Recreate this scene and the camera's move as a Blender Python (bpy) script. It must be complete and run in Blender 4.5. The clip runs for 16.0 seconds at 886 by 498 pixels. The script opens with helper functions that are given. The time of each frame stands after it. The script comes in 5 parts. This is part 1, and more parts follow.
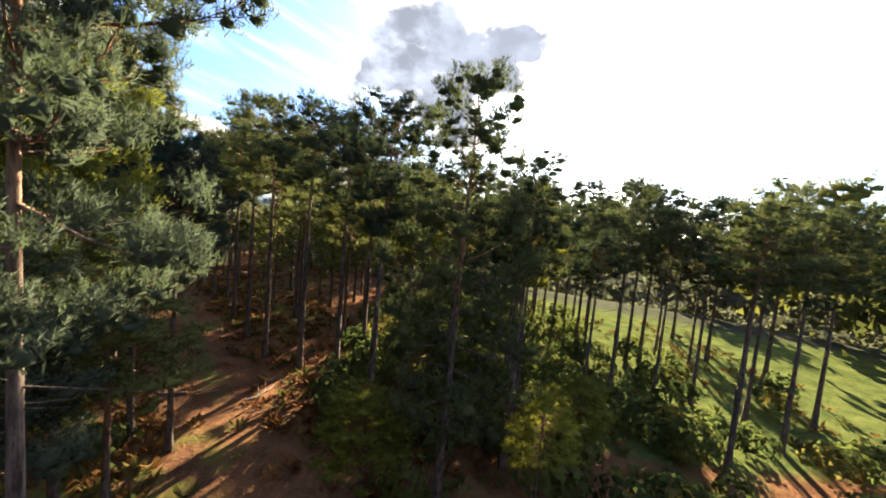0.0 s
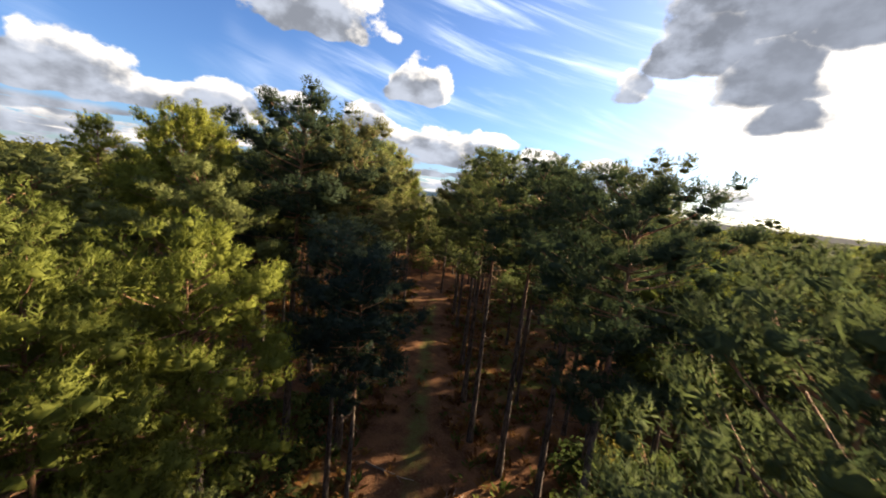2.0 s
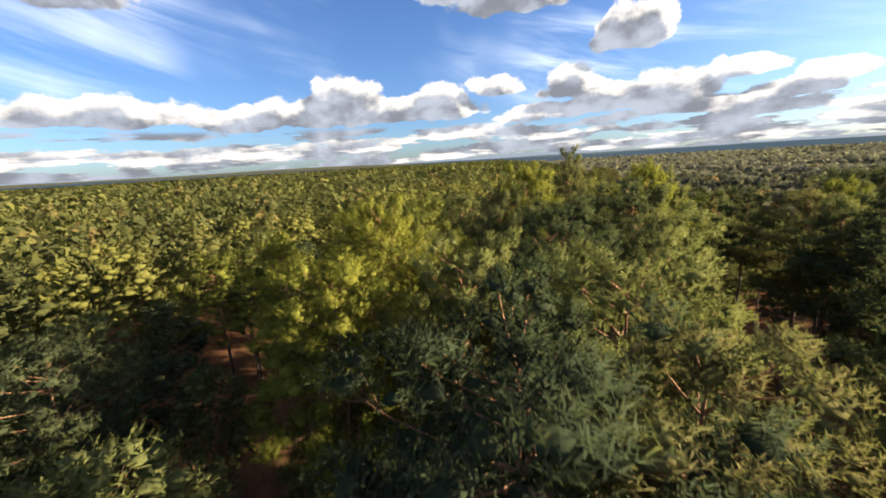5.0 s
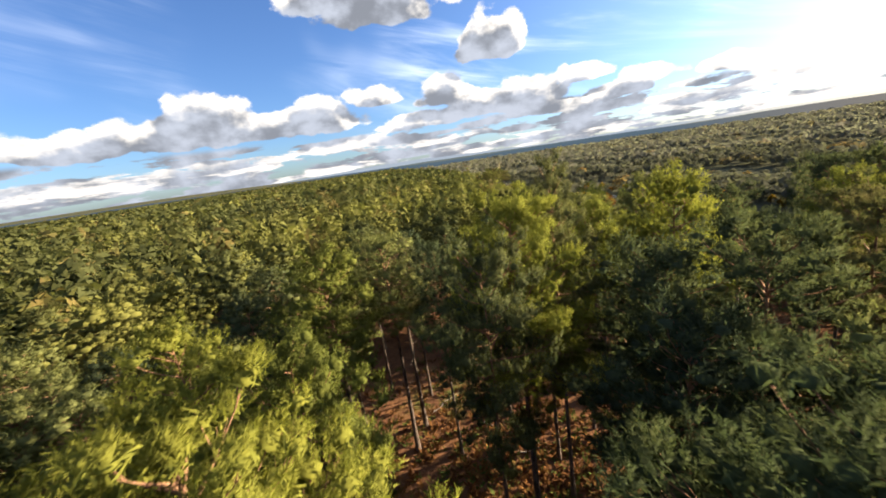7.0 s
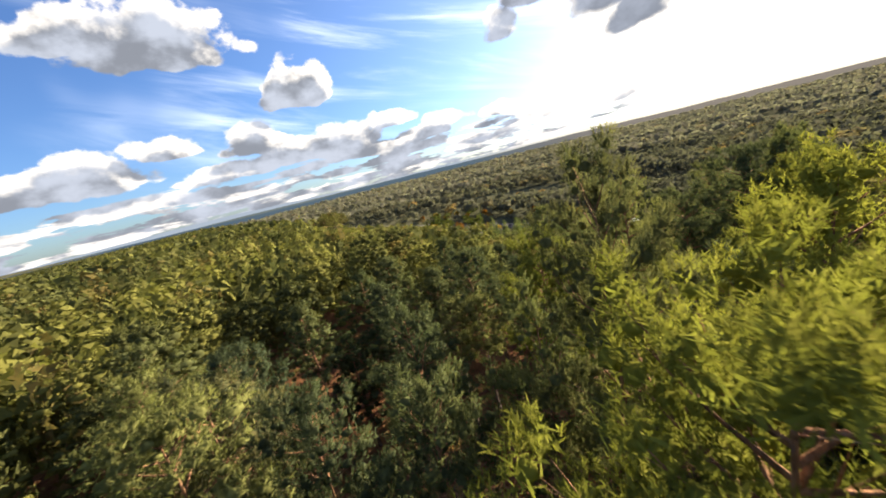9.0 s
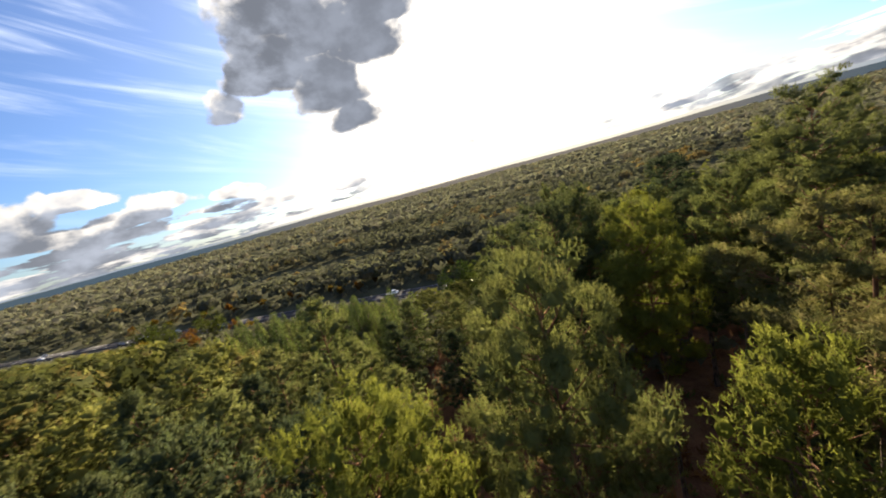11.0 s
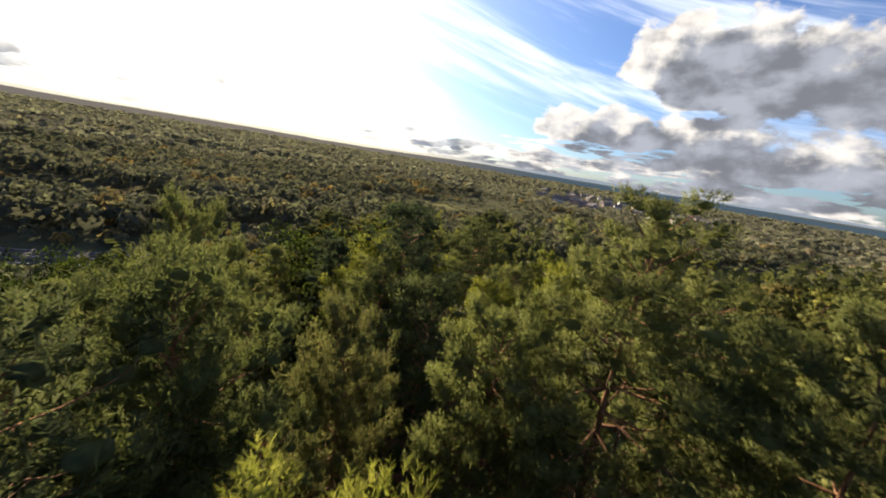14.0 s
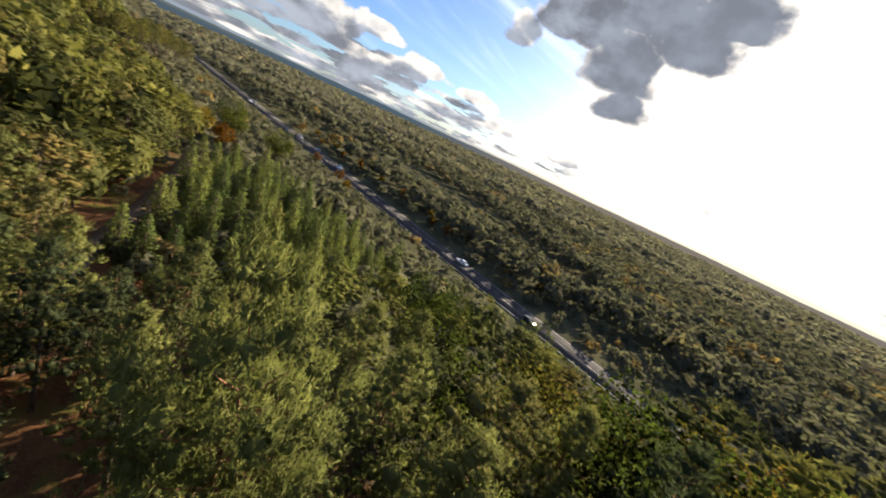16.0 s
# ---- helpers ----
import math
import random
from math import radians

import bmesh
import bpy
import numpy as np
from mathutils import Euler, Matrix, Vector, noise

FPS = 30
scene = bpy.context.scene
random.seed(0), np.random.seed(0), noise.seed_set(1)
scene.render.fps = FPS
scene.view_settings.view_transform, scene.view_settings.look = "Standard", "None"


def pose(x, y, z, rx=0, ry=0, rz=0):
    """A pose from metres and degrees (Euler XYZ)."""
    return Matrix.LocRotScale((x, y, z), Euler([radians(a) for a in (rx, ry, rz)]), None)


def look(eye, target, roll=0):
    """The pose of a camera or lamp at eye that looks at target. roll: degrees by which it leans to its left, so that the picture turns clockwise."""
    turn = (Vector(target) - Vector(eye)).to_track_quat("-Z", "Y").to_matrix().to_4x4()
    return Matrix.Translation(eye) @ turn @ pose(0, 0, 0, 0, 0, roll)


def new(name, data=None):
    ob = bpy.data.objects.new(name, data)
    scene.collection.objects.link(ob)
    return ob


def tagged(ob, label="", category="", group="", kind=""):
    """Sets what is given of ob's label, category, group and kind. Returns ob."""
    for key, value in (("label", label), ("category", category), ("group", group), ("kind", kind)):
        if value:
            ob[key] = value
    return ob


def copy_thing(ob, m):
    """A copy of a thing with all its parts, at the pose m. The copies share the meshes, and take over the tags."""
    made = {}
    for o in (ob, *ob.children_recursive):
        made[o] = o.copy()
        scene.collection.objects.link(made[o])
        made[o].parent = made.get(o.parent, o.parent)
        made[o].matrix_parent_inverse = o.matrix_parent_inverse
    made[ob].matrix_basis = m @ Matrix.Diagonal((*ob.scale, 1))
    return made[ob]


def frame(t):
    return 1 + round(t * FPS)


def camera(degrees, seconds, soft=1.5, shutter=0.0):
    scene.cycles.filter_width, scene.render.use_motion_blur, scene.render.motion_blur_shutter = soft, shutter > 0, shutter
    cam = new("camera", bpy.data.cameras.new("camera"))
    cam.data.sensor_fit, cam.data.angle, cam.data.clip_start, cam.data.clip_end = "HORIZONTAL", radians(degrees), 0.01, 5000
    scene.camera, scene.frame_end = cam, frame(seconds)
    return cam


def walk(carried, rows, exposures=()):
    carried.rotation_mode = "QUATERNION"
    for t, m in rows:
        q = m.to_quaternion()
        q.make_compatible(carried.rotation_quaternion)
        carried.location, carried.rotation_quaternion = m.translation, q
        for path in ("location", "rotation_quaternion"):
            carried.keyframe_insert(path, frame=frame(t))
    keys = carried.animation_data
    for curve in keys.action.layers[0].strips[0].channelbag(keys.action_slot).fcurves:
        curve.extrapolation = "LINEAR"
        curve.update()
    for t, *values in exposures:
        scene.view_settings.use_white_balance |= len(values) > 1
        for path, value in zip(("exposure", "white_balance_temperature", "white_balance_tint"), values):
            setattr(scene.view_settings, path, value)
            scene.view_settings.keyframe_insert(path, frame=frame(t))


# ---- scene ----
cam = camera(100.6, 16.0, soft=1.8, shutter=0.15)
PATH = [
    (0.0, -0.62, -4.33, 9.49, 0.03, -4.72, -5.47),
    (0.5, 0.12, -2.91, 10.48, 10.15, -4.51, -7.15),
    (1.0, 0.34, -1.35, 11.52, 20.56, -5.31, -8.43),
    (1.5, 0.00, -0.00, 12.50, 30.66, -6.85, -8.11),
    (2.0, -0.83, 1.28, 13.44, 40.21, -8.43, -6.37),
    (2.5, -2.08, 2.45, 14.34, 49.22, -9.61, -3.93),
    (3.0, -3.59, 3.53, 15.18, 57.49, -10.33, -1.15),
    (3.5, -5.34, 4.49, 15.99, 64.86, -10.82, 1.45),
    (3.7, -6.10, 4.86, 16.30, 67.64, -11.03, 2.26),
    (4.0, -7.23, 5.43, 16.83, 69.21, -11.61, 3.05),
    (4.5, -9.31, 6.33, 17.81, 71.34, -12.44, 3.44),
    (5.0, -11.66, 7.19, 18.72, 71.22, -13.24, 3.41),
    (5.5, -14.28, 8.00, 19.31, 69.17, -13.84, 3.57),
    (5.8, -15.98, 8.46, 19.43, 67.64, -13.96, 3.95),
    (6.0, -17.14, 8.73, 19.50, 65.70, -13.97, 4.65),
    (6.5, -20.06, 9.52, 19.62, 60.25, -13.88, 6.47),
    (7.0, -23.03, 10.47, 19.60, 54.31, -13.57, 8.31),
    (7.5, -25.87, 11.67, 19.55, 48.25, -13.11, 10.06),
    (8.0, -28.62, 13.23, 19.49, 41.80, -12.78, 11.62),
    (8.2, -29.62, 13.93, 19.49, 39.07, -12.70, 12.20),
    (8.5, -31.15, 14.93, 19.47, 35.26, -12.48, 12.83),
    (9.0, -33.33, 16.80, 19.34, 27.83, -12.51, 13.76),
    (9.5, -34.98, 18.95, 19.19, 19.69, -12.55, 14.45),
    (10.0, -36.03, 21.41, 19.06, 10.66, -12.32, 14.91),
    (10.3, -36.33, 23.06, 19.04, 4.21, -11.96, 15.10),
    (10.5, -36.44, 24.20, 18.95, 0.18, -11.48, 15.13),
    (11.0, -36.73, 27.06, 18.72, -10.82, -10.18, 15.10),
    (11.5, -36.47, 29.82, 18.57, -23.59, -9.00, 14.41),
    (12.0, -35.46, 32.25, 18.44, -36.63, -8.93, 13.15),
    (12.5, -34.11, 34.29, 18.47, -48.63, -10.50, 11.24),
    (13.0, -32.36, 35.89, 18.54, -56.52, -12.34, 7.19),
    (13.5, -30.17, 37.21, 18.66, -55.63, -13.52, -1.24),
    (14.0, -27.76, 38.57, 18.81, -46.80, -13.79, -9.16),
    (14.5, -25.44, 40.35, 18.90, -33.70, -13.57, -15.09),
    (15.0, -23.56, 42.61, 18.78, -18.08, -13.35, -18.70),
    (15.5, -22.47, 45.39, 18.81, 0.11, -14.80, -22.28),
    (16.0, -22.06, 47.87, 18.77, 20.31, -17.51, -24.11),
]
EXPOSURE = [(0.0, 3.15), (0.5, 2.8), (1.0, 2.55), (1.5, 2.37), (2.5, 2.23), (3.5, 2.18), (6.0, 2.23), (8.0, 2.35), (10.5, 2.13), (11.5, 1.85), (12.5, 1.53), (13.0, 1.57), (13.5, 1.75), (14.5, 1.95), (16.0, 1.95)]
walk(cam, [(t, pose(x, y, z, 90 + pitch, roll, yaw)) for t, x, y, z, yaw, pitch, roll in PATH], EXPOSURE)

# ---------------------------------------------------------------- light
SUN_AZ, SUN_EL = -18.5, 18.0          # degrees: azimuth to the left of +y, elevation


def sky_way(az, el):
    a, e = radians(az), radians(el)
    return Vector((-math.sin(a) * math.cos(e), math.cos(a) * math.cos(e), math.sin(e)))


sun_data = bpy.data.lights.new("sun", "SUN")
sun_data.energy, sun_data.angle, sun_data.color = 5.0, radians(0.6), (1.0, 0.85, 0.62)
sun = new("sun", sun_data)
sun.matrix_world = look(sky_way(SUN_AZ, SUN_EL) * 200, (0, 0, 0))


class Nodes:
    """Small helper for node trees: each call adds a node and wires it."""

    def __init__(self, tree):
        self.tree = tree

    def add(self, kind, **settings):
        node = self.tree.nodes.new(kind)
        for key, value in settings.items():
            if key == "operation":
                node.operation = value
            elif key == "blend_type":
                node.blend_type = value
            elif key == "data_type":
                node.data_type = value
            elif key == "attribute_name":
                node.attribute_name = value
            elif key == "interpolation_type":
                node.interpolation_type = value
        return node

    def wire(self, socket, value):
        if isinstance(value, bpy.types.NodeSocket):
            self.tree.links.new(value, socket)
        else:
            socket.default_value = value

    def math(self, operation, a, b=None, c=None, clamp=False):
        node = self.add("ShaderNodeMath", operation=operation)
        node.use_clamp = clamp
        for socket, value in zip(node.inputs, (a, b, c)):
            if value is not None:
                self.wire(socket, value)
        return node.outputs[0]

    def vec(self, operation, a, b=None):
        node = self.add("ShaderNodeVectorMath", operation=operation)
        for socket, value in zip(node.inputs, (a, b)):
            if value is not None:
                self.wire(socket, value)
        return node.outputs["Value"] if operation in ("LENGTH", "DOT_PRODUCT", "DISTANCE") else node.outputs[0]

    def mix(self, factor, a, b, blend="MIX"):
        node = self.add("ShaderNodeMix", data_type="RGBA", blend_type=blend)
        self.wire(node.inputs[0], factor)
        self.wire(node.inputs[6], a)
        self.wire(node.inputs[7], b)
        return node.outputs[2]

    def ramp(self, value, low, high, to_low=0.0, to_high=1.0, smooth=True):
        node = self.add("ShaderNodeMapRange", interpolation_type="SMOOTHSTEP" if smooth else "LINEAR")
        for socket, v in zip(node.inputs, (value, low, high, to_low, to_high)):
            self.wire(socket, v)
        return node.outputs[0]

    def noise(self, vector, scale, detail=4.0, rough=0.55, distortion=0.0):
        node = self.add("ShaderNodeTexNoise")
        if vector is not None:
            self.wire(node.inputs["Vector"], vector)
        self.wire(node.inputs["Scale"], scale)
        self.wire(node.inputs["Detail"], detail)
        self.wire(node.inputs["Roughness"], rough)
        self.wire(node.inputs["Distortion"], distortion)
        return node.outputs[0]


world = bpy.data.worlds.new("world")
scene.world = world
world.use_nodes = True
wt = world.node_tree
wt.nodes.clear()
W = Nodes(wt)

# heaps of cloud, by azimuth, elevation of the flat base, half width and height in degrees
CUMULUS_WEST = [(45.5, 11.6, 5.6, 8.4), (60.5, 17.3, 11.5, 10.0), (67.0, 19.0, 8.0, 8.0), (114.0, 16.0, 10.0, 9.0),
                (112.0, 5.2, 14.0, 5.4), (98.0, 4.9, 10.0, 4.8), (84.0, 4.8, 8.5, 9.6), (91.0, 4.9, 8.5, 6.0), (76.5, 4.9, 8.0, 6.6), (71.0, 5.2, 6.5, 6.8),
                (62.5, 8.4, 5.0, 4.2), (52.5, 7.0, 6.2, 5.8), (41.0, 4.8, 8.5, 6.6), (47.5, 4.8, 8.0, 5.4), (33.0, 7.1, 3.6, 3.4), (38.0, 3.6, 7.0, 4.2), (57.0, 4.6, 7.0, 3.6)]
CUMULUS_SOUTH = [(26.0, 5.4, 5.0, 3.4), (17.0, 4.9, 4.0, 2.6), (3.0, 2.8, 3.4, 1.9), (30.0, 4.4, 6.0, 3.0),
                 (1.5, 12.0, 7.0, 13.0), (8.0, 16.0, 8.0, 12.0), (-5.0, 17.0, 8.0, 12.0), (-1.0, 9.4, 4.6, 8.0), (15.0, 13.5, 4.5, 7.0, 0.5),
                 (5.0, 22.0, 10.0, 11.0), (-8.0, 21.0, 7.0, 10.0), (0.0, 19.0, 8.0, 10.0),
                 (-10.0, 4.4, 2.4, 2.0, 0.40), (-16.4, 4.2, 3.6, 2.2, 0.40), (-15.7, 2.2, 3.6, 2.2, 0.42), (-7.2, 2.4, 2.4, 1.8, 0.40), (-43.0, 1.3, 3.0, 1.3), (-49.5, 1.7, 2.4, 1.2)]
CUMULUS_EAST = [(-84.0, 8.0, 13.0, 16.0), (-75.0, 10.5, 8.0, 14.0), (-98.0, 7.0, 13.0, 17.0), (-112.0, 7.0, 13.0, 17.0), (-64.0, 4.2, 6.0, 7.0), (-70.5, 4.0, 7.0, 7.5),
                (-90.0, 3.2, 16.0, 5.0), (-57.5, 1.8, 2.6, 1.8), (-80.0, 4.4, 9.0, 8.0), (-128.0, 5.0, 16.0, 12.0), (-104.0, 2.6, 14.0, 4.5), (-100.0, 3.4, 18.0, 7.0), (-84.0, 2.4, 12.0, 4.6)]

mask_tree = bpy.data.node_groups.new("cloud_heaps", "ShaderNodeTree")
mask_tree.interface.new_socket("Place", in_out="INPUT", socket_type="NodeSocketVector")
mask_tree.interface.new_socket("Density", in_out="OUTPUT", socket_type="NodeSocketFloat")
G = Nodes(mask_tree)
g_in, g_out = G.add("NodeGroupInput"), G.add("NodeGroupOutput")
place = g_in.outputs[0]
billow = G.noise(G.vec("MULTIPLY", place, (1.0, 1.3, 1.0)), 0.20, 7.0, 0.56, 0.0)
warp = G.add("ShaderNodeTexNoise")
warp.inputs["Scale"].default_value = 0.2
mask_tree.links.new(place, warp.inputs["Vector"])
moved = G.vec("ADD", place, G.vec("MULTIPLY", G.vec("SUBTRACT", warp.outputs[1], (0.5, 0.5, 0.5)), (5.0, 1.8, 0.0)))
heaps = 0.0
for az, base, half_w, tall, *thin in CUMULUS_WEST + CUMULUS_SOUTH + CUMULUS_EAST:
    off = G.vec("MULTIPLY", G.vec("SUBTRACT", moved, (az, base + 0.28 * tall, 0.0)), (1 / half_w, 1 / (0.62 * tall), 0.0))
    under = G.vec("MULTIPLY", G.vec("MINIMUM", off, (0.0, 0.0, 0.0)), (0.0, 2.4, 0.0))
    heaps = G.math("MAXIMUM", heaps, G.ramp(G.vec("LENGTH", G.vec("ADD", off, under)), 1.30, 0.15, 0.0, thin[0] if thin else 1.0))
# low, flat banks towards the horizon
parts = G.add("ShaderNodeSeparateXYZ")
mask_tree.links.new(place, parts.inputs[0])
bank = G.noise(G.vec("MULTIPLY", place, (0.5, 3.0, 1.0)), 0.20, 7.0, 0.62, 0.25)
low = G.math("MULTIPLY", G.ramp(parts.outputs[1], 7.2, 3.6), G.ramp(parts.outputs[1], -0.4, 0.6))
bank = G.math("MULTIPLY", G.math("MULTIPLY", G.ramp(bank, 0.37, 0.56), low), G.math("ADD", G.ramp(parts.outputs[0], 2.0, 26.0, 0.62, 1.0), G.ramp(parts.outputs[0], -50.0, -66.0, 0.0, 0.38)))
density = G.math("ADD", G.math("MULTIPLY", heaps, 1.5), G.math("MULTIPLY", G.math("SUBTRACT", billow, 0.56), G.ramp(G.math("ABSOLUTE", parts.outputs[0]), 15.0, 24.0, 1.5, 2.6)))
density = G.math("MAXIMUM", G.math("MULTIPLY", density, G.ramp(heaps, 0.02, 0.2)), G.math("MULTIPLY", bank, 0.85))
mask_tree.links.new(density, g_out.inputs[0])

coord = W.add("ShaderNodeTexCoord").outputs["Generated"]
axes = W.add("ShaderNodeSeparateXYZ")
wt.links.new(coord, axes.inputs[0])
azimuth = W.math("MULTIPLY", W.math("ARCTAN2", W.math("MULTIPLY", axes.outputs[0], -1.0), axes.outputs[1]), 57.29578)
elevation = W.math("MULTIPLY", W.math("ARCSINE", axes.outputs[2]), 57.29578)
join = W.add("ShaderNodeCombineXYZ")
wt.links.new(azimuth, join.inputs[0])
wt.links.new(elevation, join.inputs[1])
degrees_place = join.outputs[0]


def heaps_at(offset):
    node = W.add("ShaderNodeGroup")
    node.node_tree = mask_tree
    wt.links.new(W.vec("ADD", degrees_place, offset), node.inputs[0])
    return node.outputs[0]


toward = W.vec("DOT_PRODUCT", coord, tuple(sky_way(SUN_AZ, SUN_EL)))
lean = W.add("ShaderNodeCombineXYZ")
wt.links.new(W.ramp(azimuth, SUN_AZ - 30.0, SUN_AZ + 30.0, 4.4, -1.2), lean.inputs[0])
lean.inputs[1].default_value = 1.9
here, above = heaps_at((0.0, 0.0, 0.0)), heaps_at(lean.outputs[0])
cover = W.ramp(here, 0.26, 0.58)
puff = W.noise(W.vec("MULTIPLY", degrees_place, (1.0, 1.25, 1.0)), 0.30, 5.0, 0.52, 0.0)
near_sun = W.ramp(toward, 0.88, 0.97)
uneven = W.math("MULTIPLY", W.math("SUBTRACT", puff, 0.5), W.math("MULTIPLY", W.ramp(azimuth, -45.0, -62.0, 1.1, 1.45), W.ramp(near_sun, 0.0, 1.0, 1.0, 0.5)))
lit_side = W.ramp(W.math("ADD", W.math("ADD", W.math("MULTIPLY", above, W.ramp(azimuth, -45.0, -62.0, 0.75, 0.66)), W.math("MULTIPLY", here, 0.12)), uneven), -0.05, 0.62)
against = W.ramp(W.math("ADD", here, uneven), 0.28, 0.95)
thick = W.math("ADD", W.math("MULTIPLY", lit_side, W.math("SUBTRACT", 1.0, near_sun)), W.math("MULTIPLY", against, near_sun))

sky = W.add("ShaderNodeTexSky")
sky.sky_type = "NISHITA"
sky.sun_disc = False
sky.sun_elevation, sky.sun_rotation = radians(SUN_EL), radians(-SUN_AZ)
sky.air_density, sky.dust_density, sky.ozone_density = 1.0, 0.7, 3.0
SKY = 0.081
clear = W.mix(1.0, sky.outputs[0], (0.80 * SKY, 0.98 * SKY, 1.32 * SKY, 1.0), "MULTIPLY")

# glare of thin cloud round the sun
glare = W.math("ADD", W.math("ADD", W.math("MULTIPLY", W.math("POWER", W.math("MAXIMUM", toward, 0.0), 9.0), 0.23), W.math("MULTIPLY", W.math("POWER", W.math("MAXIMUM", toward, 0.0), 2.5), 0.075)),
               W.math("ADD", W.math("MULTIPLY", W.math("POWER", W.math("MAXIMUM", toward, 0.0), 40.0), 1.05),
                      W.math("MULTIPLY", W.math("POWER", W.math("MAXIMUM", toward, 0.0), 400.0), 12.0)))
veil = W.add("ShaderNodeVectorMath", operation="SCALE")
veil.inputs[0].default_value = (1.0, 0.95, 0.86)
wt.links.new(glare, veil.inputs[3])
clear = W.mix(1.0, clear, veil.outputs[0], "ADD")

# streaks of high ice cloud
streak_axes = W.add("ShaderNodeVectorRotate")
streak_axes.rotation_type = "Z_AXIS"
streak_axes.inputs["Angle"].default_value = radians(-14.0)
wt.links.new(degrees_place, streak_axes.inputs["Vector"])
streak = W.noise(W.vec("MULTIPLY", streak_axes.outputs[0], (0.16, 1.5, 1.0)), 0.14, 6.0, 0.6, 0.5)
sheet = W.noise(degrees_place, 0.03, 3.0, 0.5)
streak = W.math("MULTIPLY", W.ramp(streak, 0.42, 0.72), W.ramp(W.math("ADD", W.math("ADD", sheet, W.ramp(azimuth, 20.0, 85.0, 0.08, -0.05)), W.ramp(azimuth, -22.0, -40.0, 0.0, 0.10)), 0.38, 0.66))
streak = W.math("MULTIPLY", streak, W.ramp(elevation, 3.0, 12.0))
clear = W.mix(W.math("MULTIPLY", streak, 0.85), clear, W.mix(1.0, (0.85, 0.90, 1.0, 1.0), veil.outputs[0], "ADD"))

# lit tops, grey undersides, bright rims towards the sun
rim = W.math("MULTIPLY", W.math("POWER", W.math("MAXIMUM", toward, 0.0), 10.0), 0.9)
bright = W.mix(rim, (0.74, 0.69, 0.63, 1.0), (1.6, 1.45, 1.25, 1.0))
shade = W.mix(W.ramp(azimuth, -74.0, -40.0), (0.200, 0.210, 0.240, 1.0), W.mix(W.ramp(toward, 0.6, 0.99), (0.20, 0.215, 0.25, 1.0), (0.16, 0.175, 0.21, 1.0)))
folds = W.ramp(W.noise(W.vec("MULTIPLY", degrees_place, (1.0, 1.4, 1.0)), 0.20, 5.0, 0.52, 0.0), 0.36, 0.66, W.ramp(near_sun, 0.0, 1.0, 0.75, 0.9), W.ramp(near_sun, 0.0, 1.0, 1.6, 1.25))
fold_scale = W.add("ShaderNodeVectorMath", operation="SCALE")
wt.links.new(shade, fold_scale.inputs[0])
wt.links.new(folds, fold_scale.inputs[3])
cloud = W.mix(thick, bright, fold_scale.outputs[0])
mixed = W.mix(cover, clear, cloud)
background = W.add("ShaderNodeBackground")
wt.links.new(mixed, background.inputs[0])
background.inputs[1].default_value = 0.425
output = W.add("ShaderNodeOutputWorld")
wt.links.new(background.outputs[0], output.inputs[0])

# ---------------------------------------------------------------- materials


def material(name, rough=0.9, spec=0.2):
    mat = bpy.data.materials.new(name)
    mat.use_nodes = True
    n = Nodes(mat.node_tree)
    shader = mat.node_tree.nodes["Principled BSDF"]
    shader.inputs["Roughness"].default_value = rough
    shader.inputs["Specular IOR Level"].default_value = spec
    return mat, n, shader


def object_place(n):
    return n.add("ShaderNodeTexCoord").outputs["Object"]


def bumped(n, shader, height, strength, distance):
    bump = n.add("ShaderNodeBump")
    bump.inputs["Strength"].default_value = strength
    bump.inputs["Distance"].default_value = distance
    n.wire(bump.inputs["Height"], height)
    n.wire(shader.inputs["Normal"], bump.outputs[0])


def leaf_material(name, dark, light, other, other_share, glow=0.34, per_tree=True, attribute=""):
    """Foliage: two greens and a third colour, mixed from tree to tree and from spray to spray, with light coming through."""
    mat, n, shader = material(name, 0.8, 0.0)
    where = object_place(n)
    chance = n.add("ShaderNodeObjectInfo").outputs["Random"] if per_tree else n.add("ShaderNodeAttribute", attribute_name=attribute).outputs["Fac"]
    fine = n.noise(where, 1.7, 3.0, 0.6)
    grain = n.noise(where, 9.0, 2.0, 0.6)
    tone = n.math("ADD", n.math("MULTIPLY", chance, 0.75), n.math("ADD", n.math("MULTIPLY", fine, 0.75 if per_tree else 0.6), n.math("MULTIPLY", grain, 0.5 if per_tree else 0.35)))
    colour = n.mix(n.ramp(tone, 0.60, 1.42), (*dark, 1), (*light, 1))
    pick = n.math("FRACT", n.math("MULTIPLY", chance, 7.31))
    share = n.math("MULTIPLY", n.ramp(pick, 1.0 - other_share - 0.06, 1.0 - other_share + 0.06), n.ramp(fine, 0.30, 0.60))
    colour = n.mix(share, colour, (*other, 1))
    n.wire(shader.inputs["Base Color"], colour)
    through_leaf = n.add("ShaderNodeBsdfTranslucent")
    n.wire(through_leaf.inputs[0], n.mix(1.0, colour, (1.14, 1.22, 0.92, 1.0), "MULTIPLY"))
    blend = n.add("ShaderNodeMixShader")
    blend.inputs[0].default_value = glow
    mat.node_tree.links.new(shader.outputs[0], blend.inputs[1])
    mat.node_tree.links.new(through_leaf.outputs[0], blend.inputs[2])
    mat.node_tree.links.new(blend.outputs[0], mat.node_tree.nodes["Material Output"].inputs[0])
    return mat


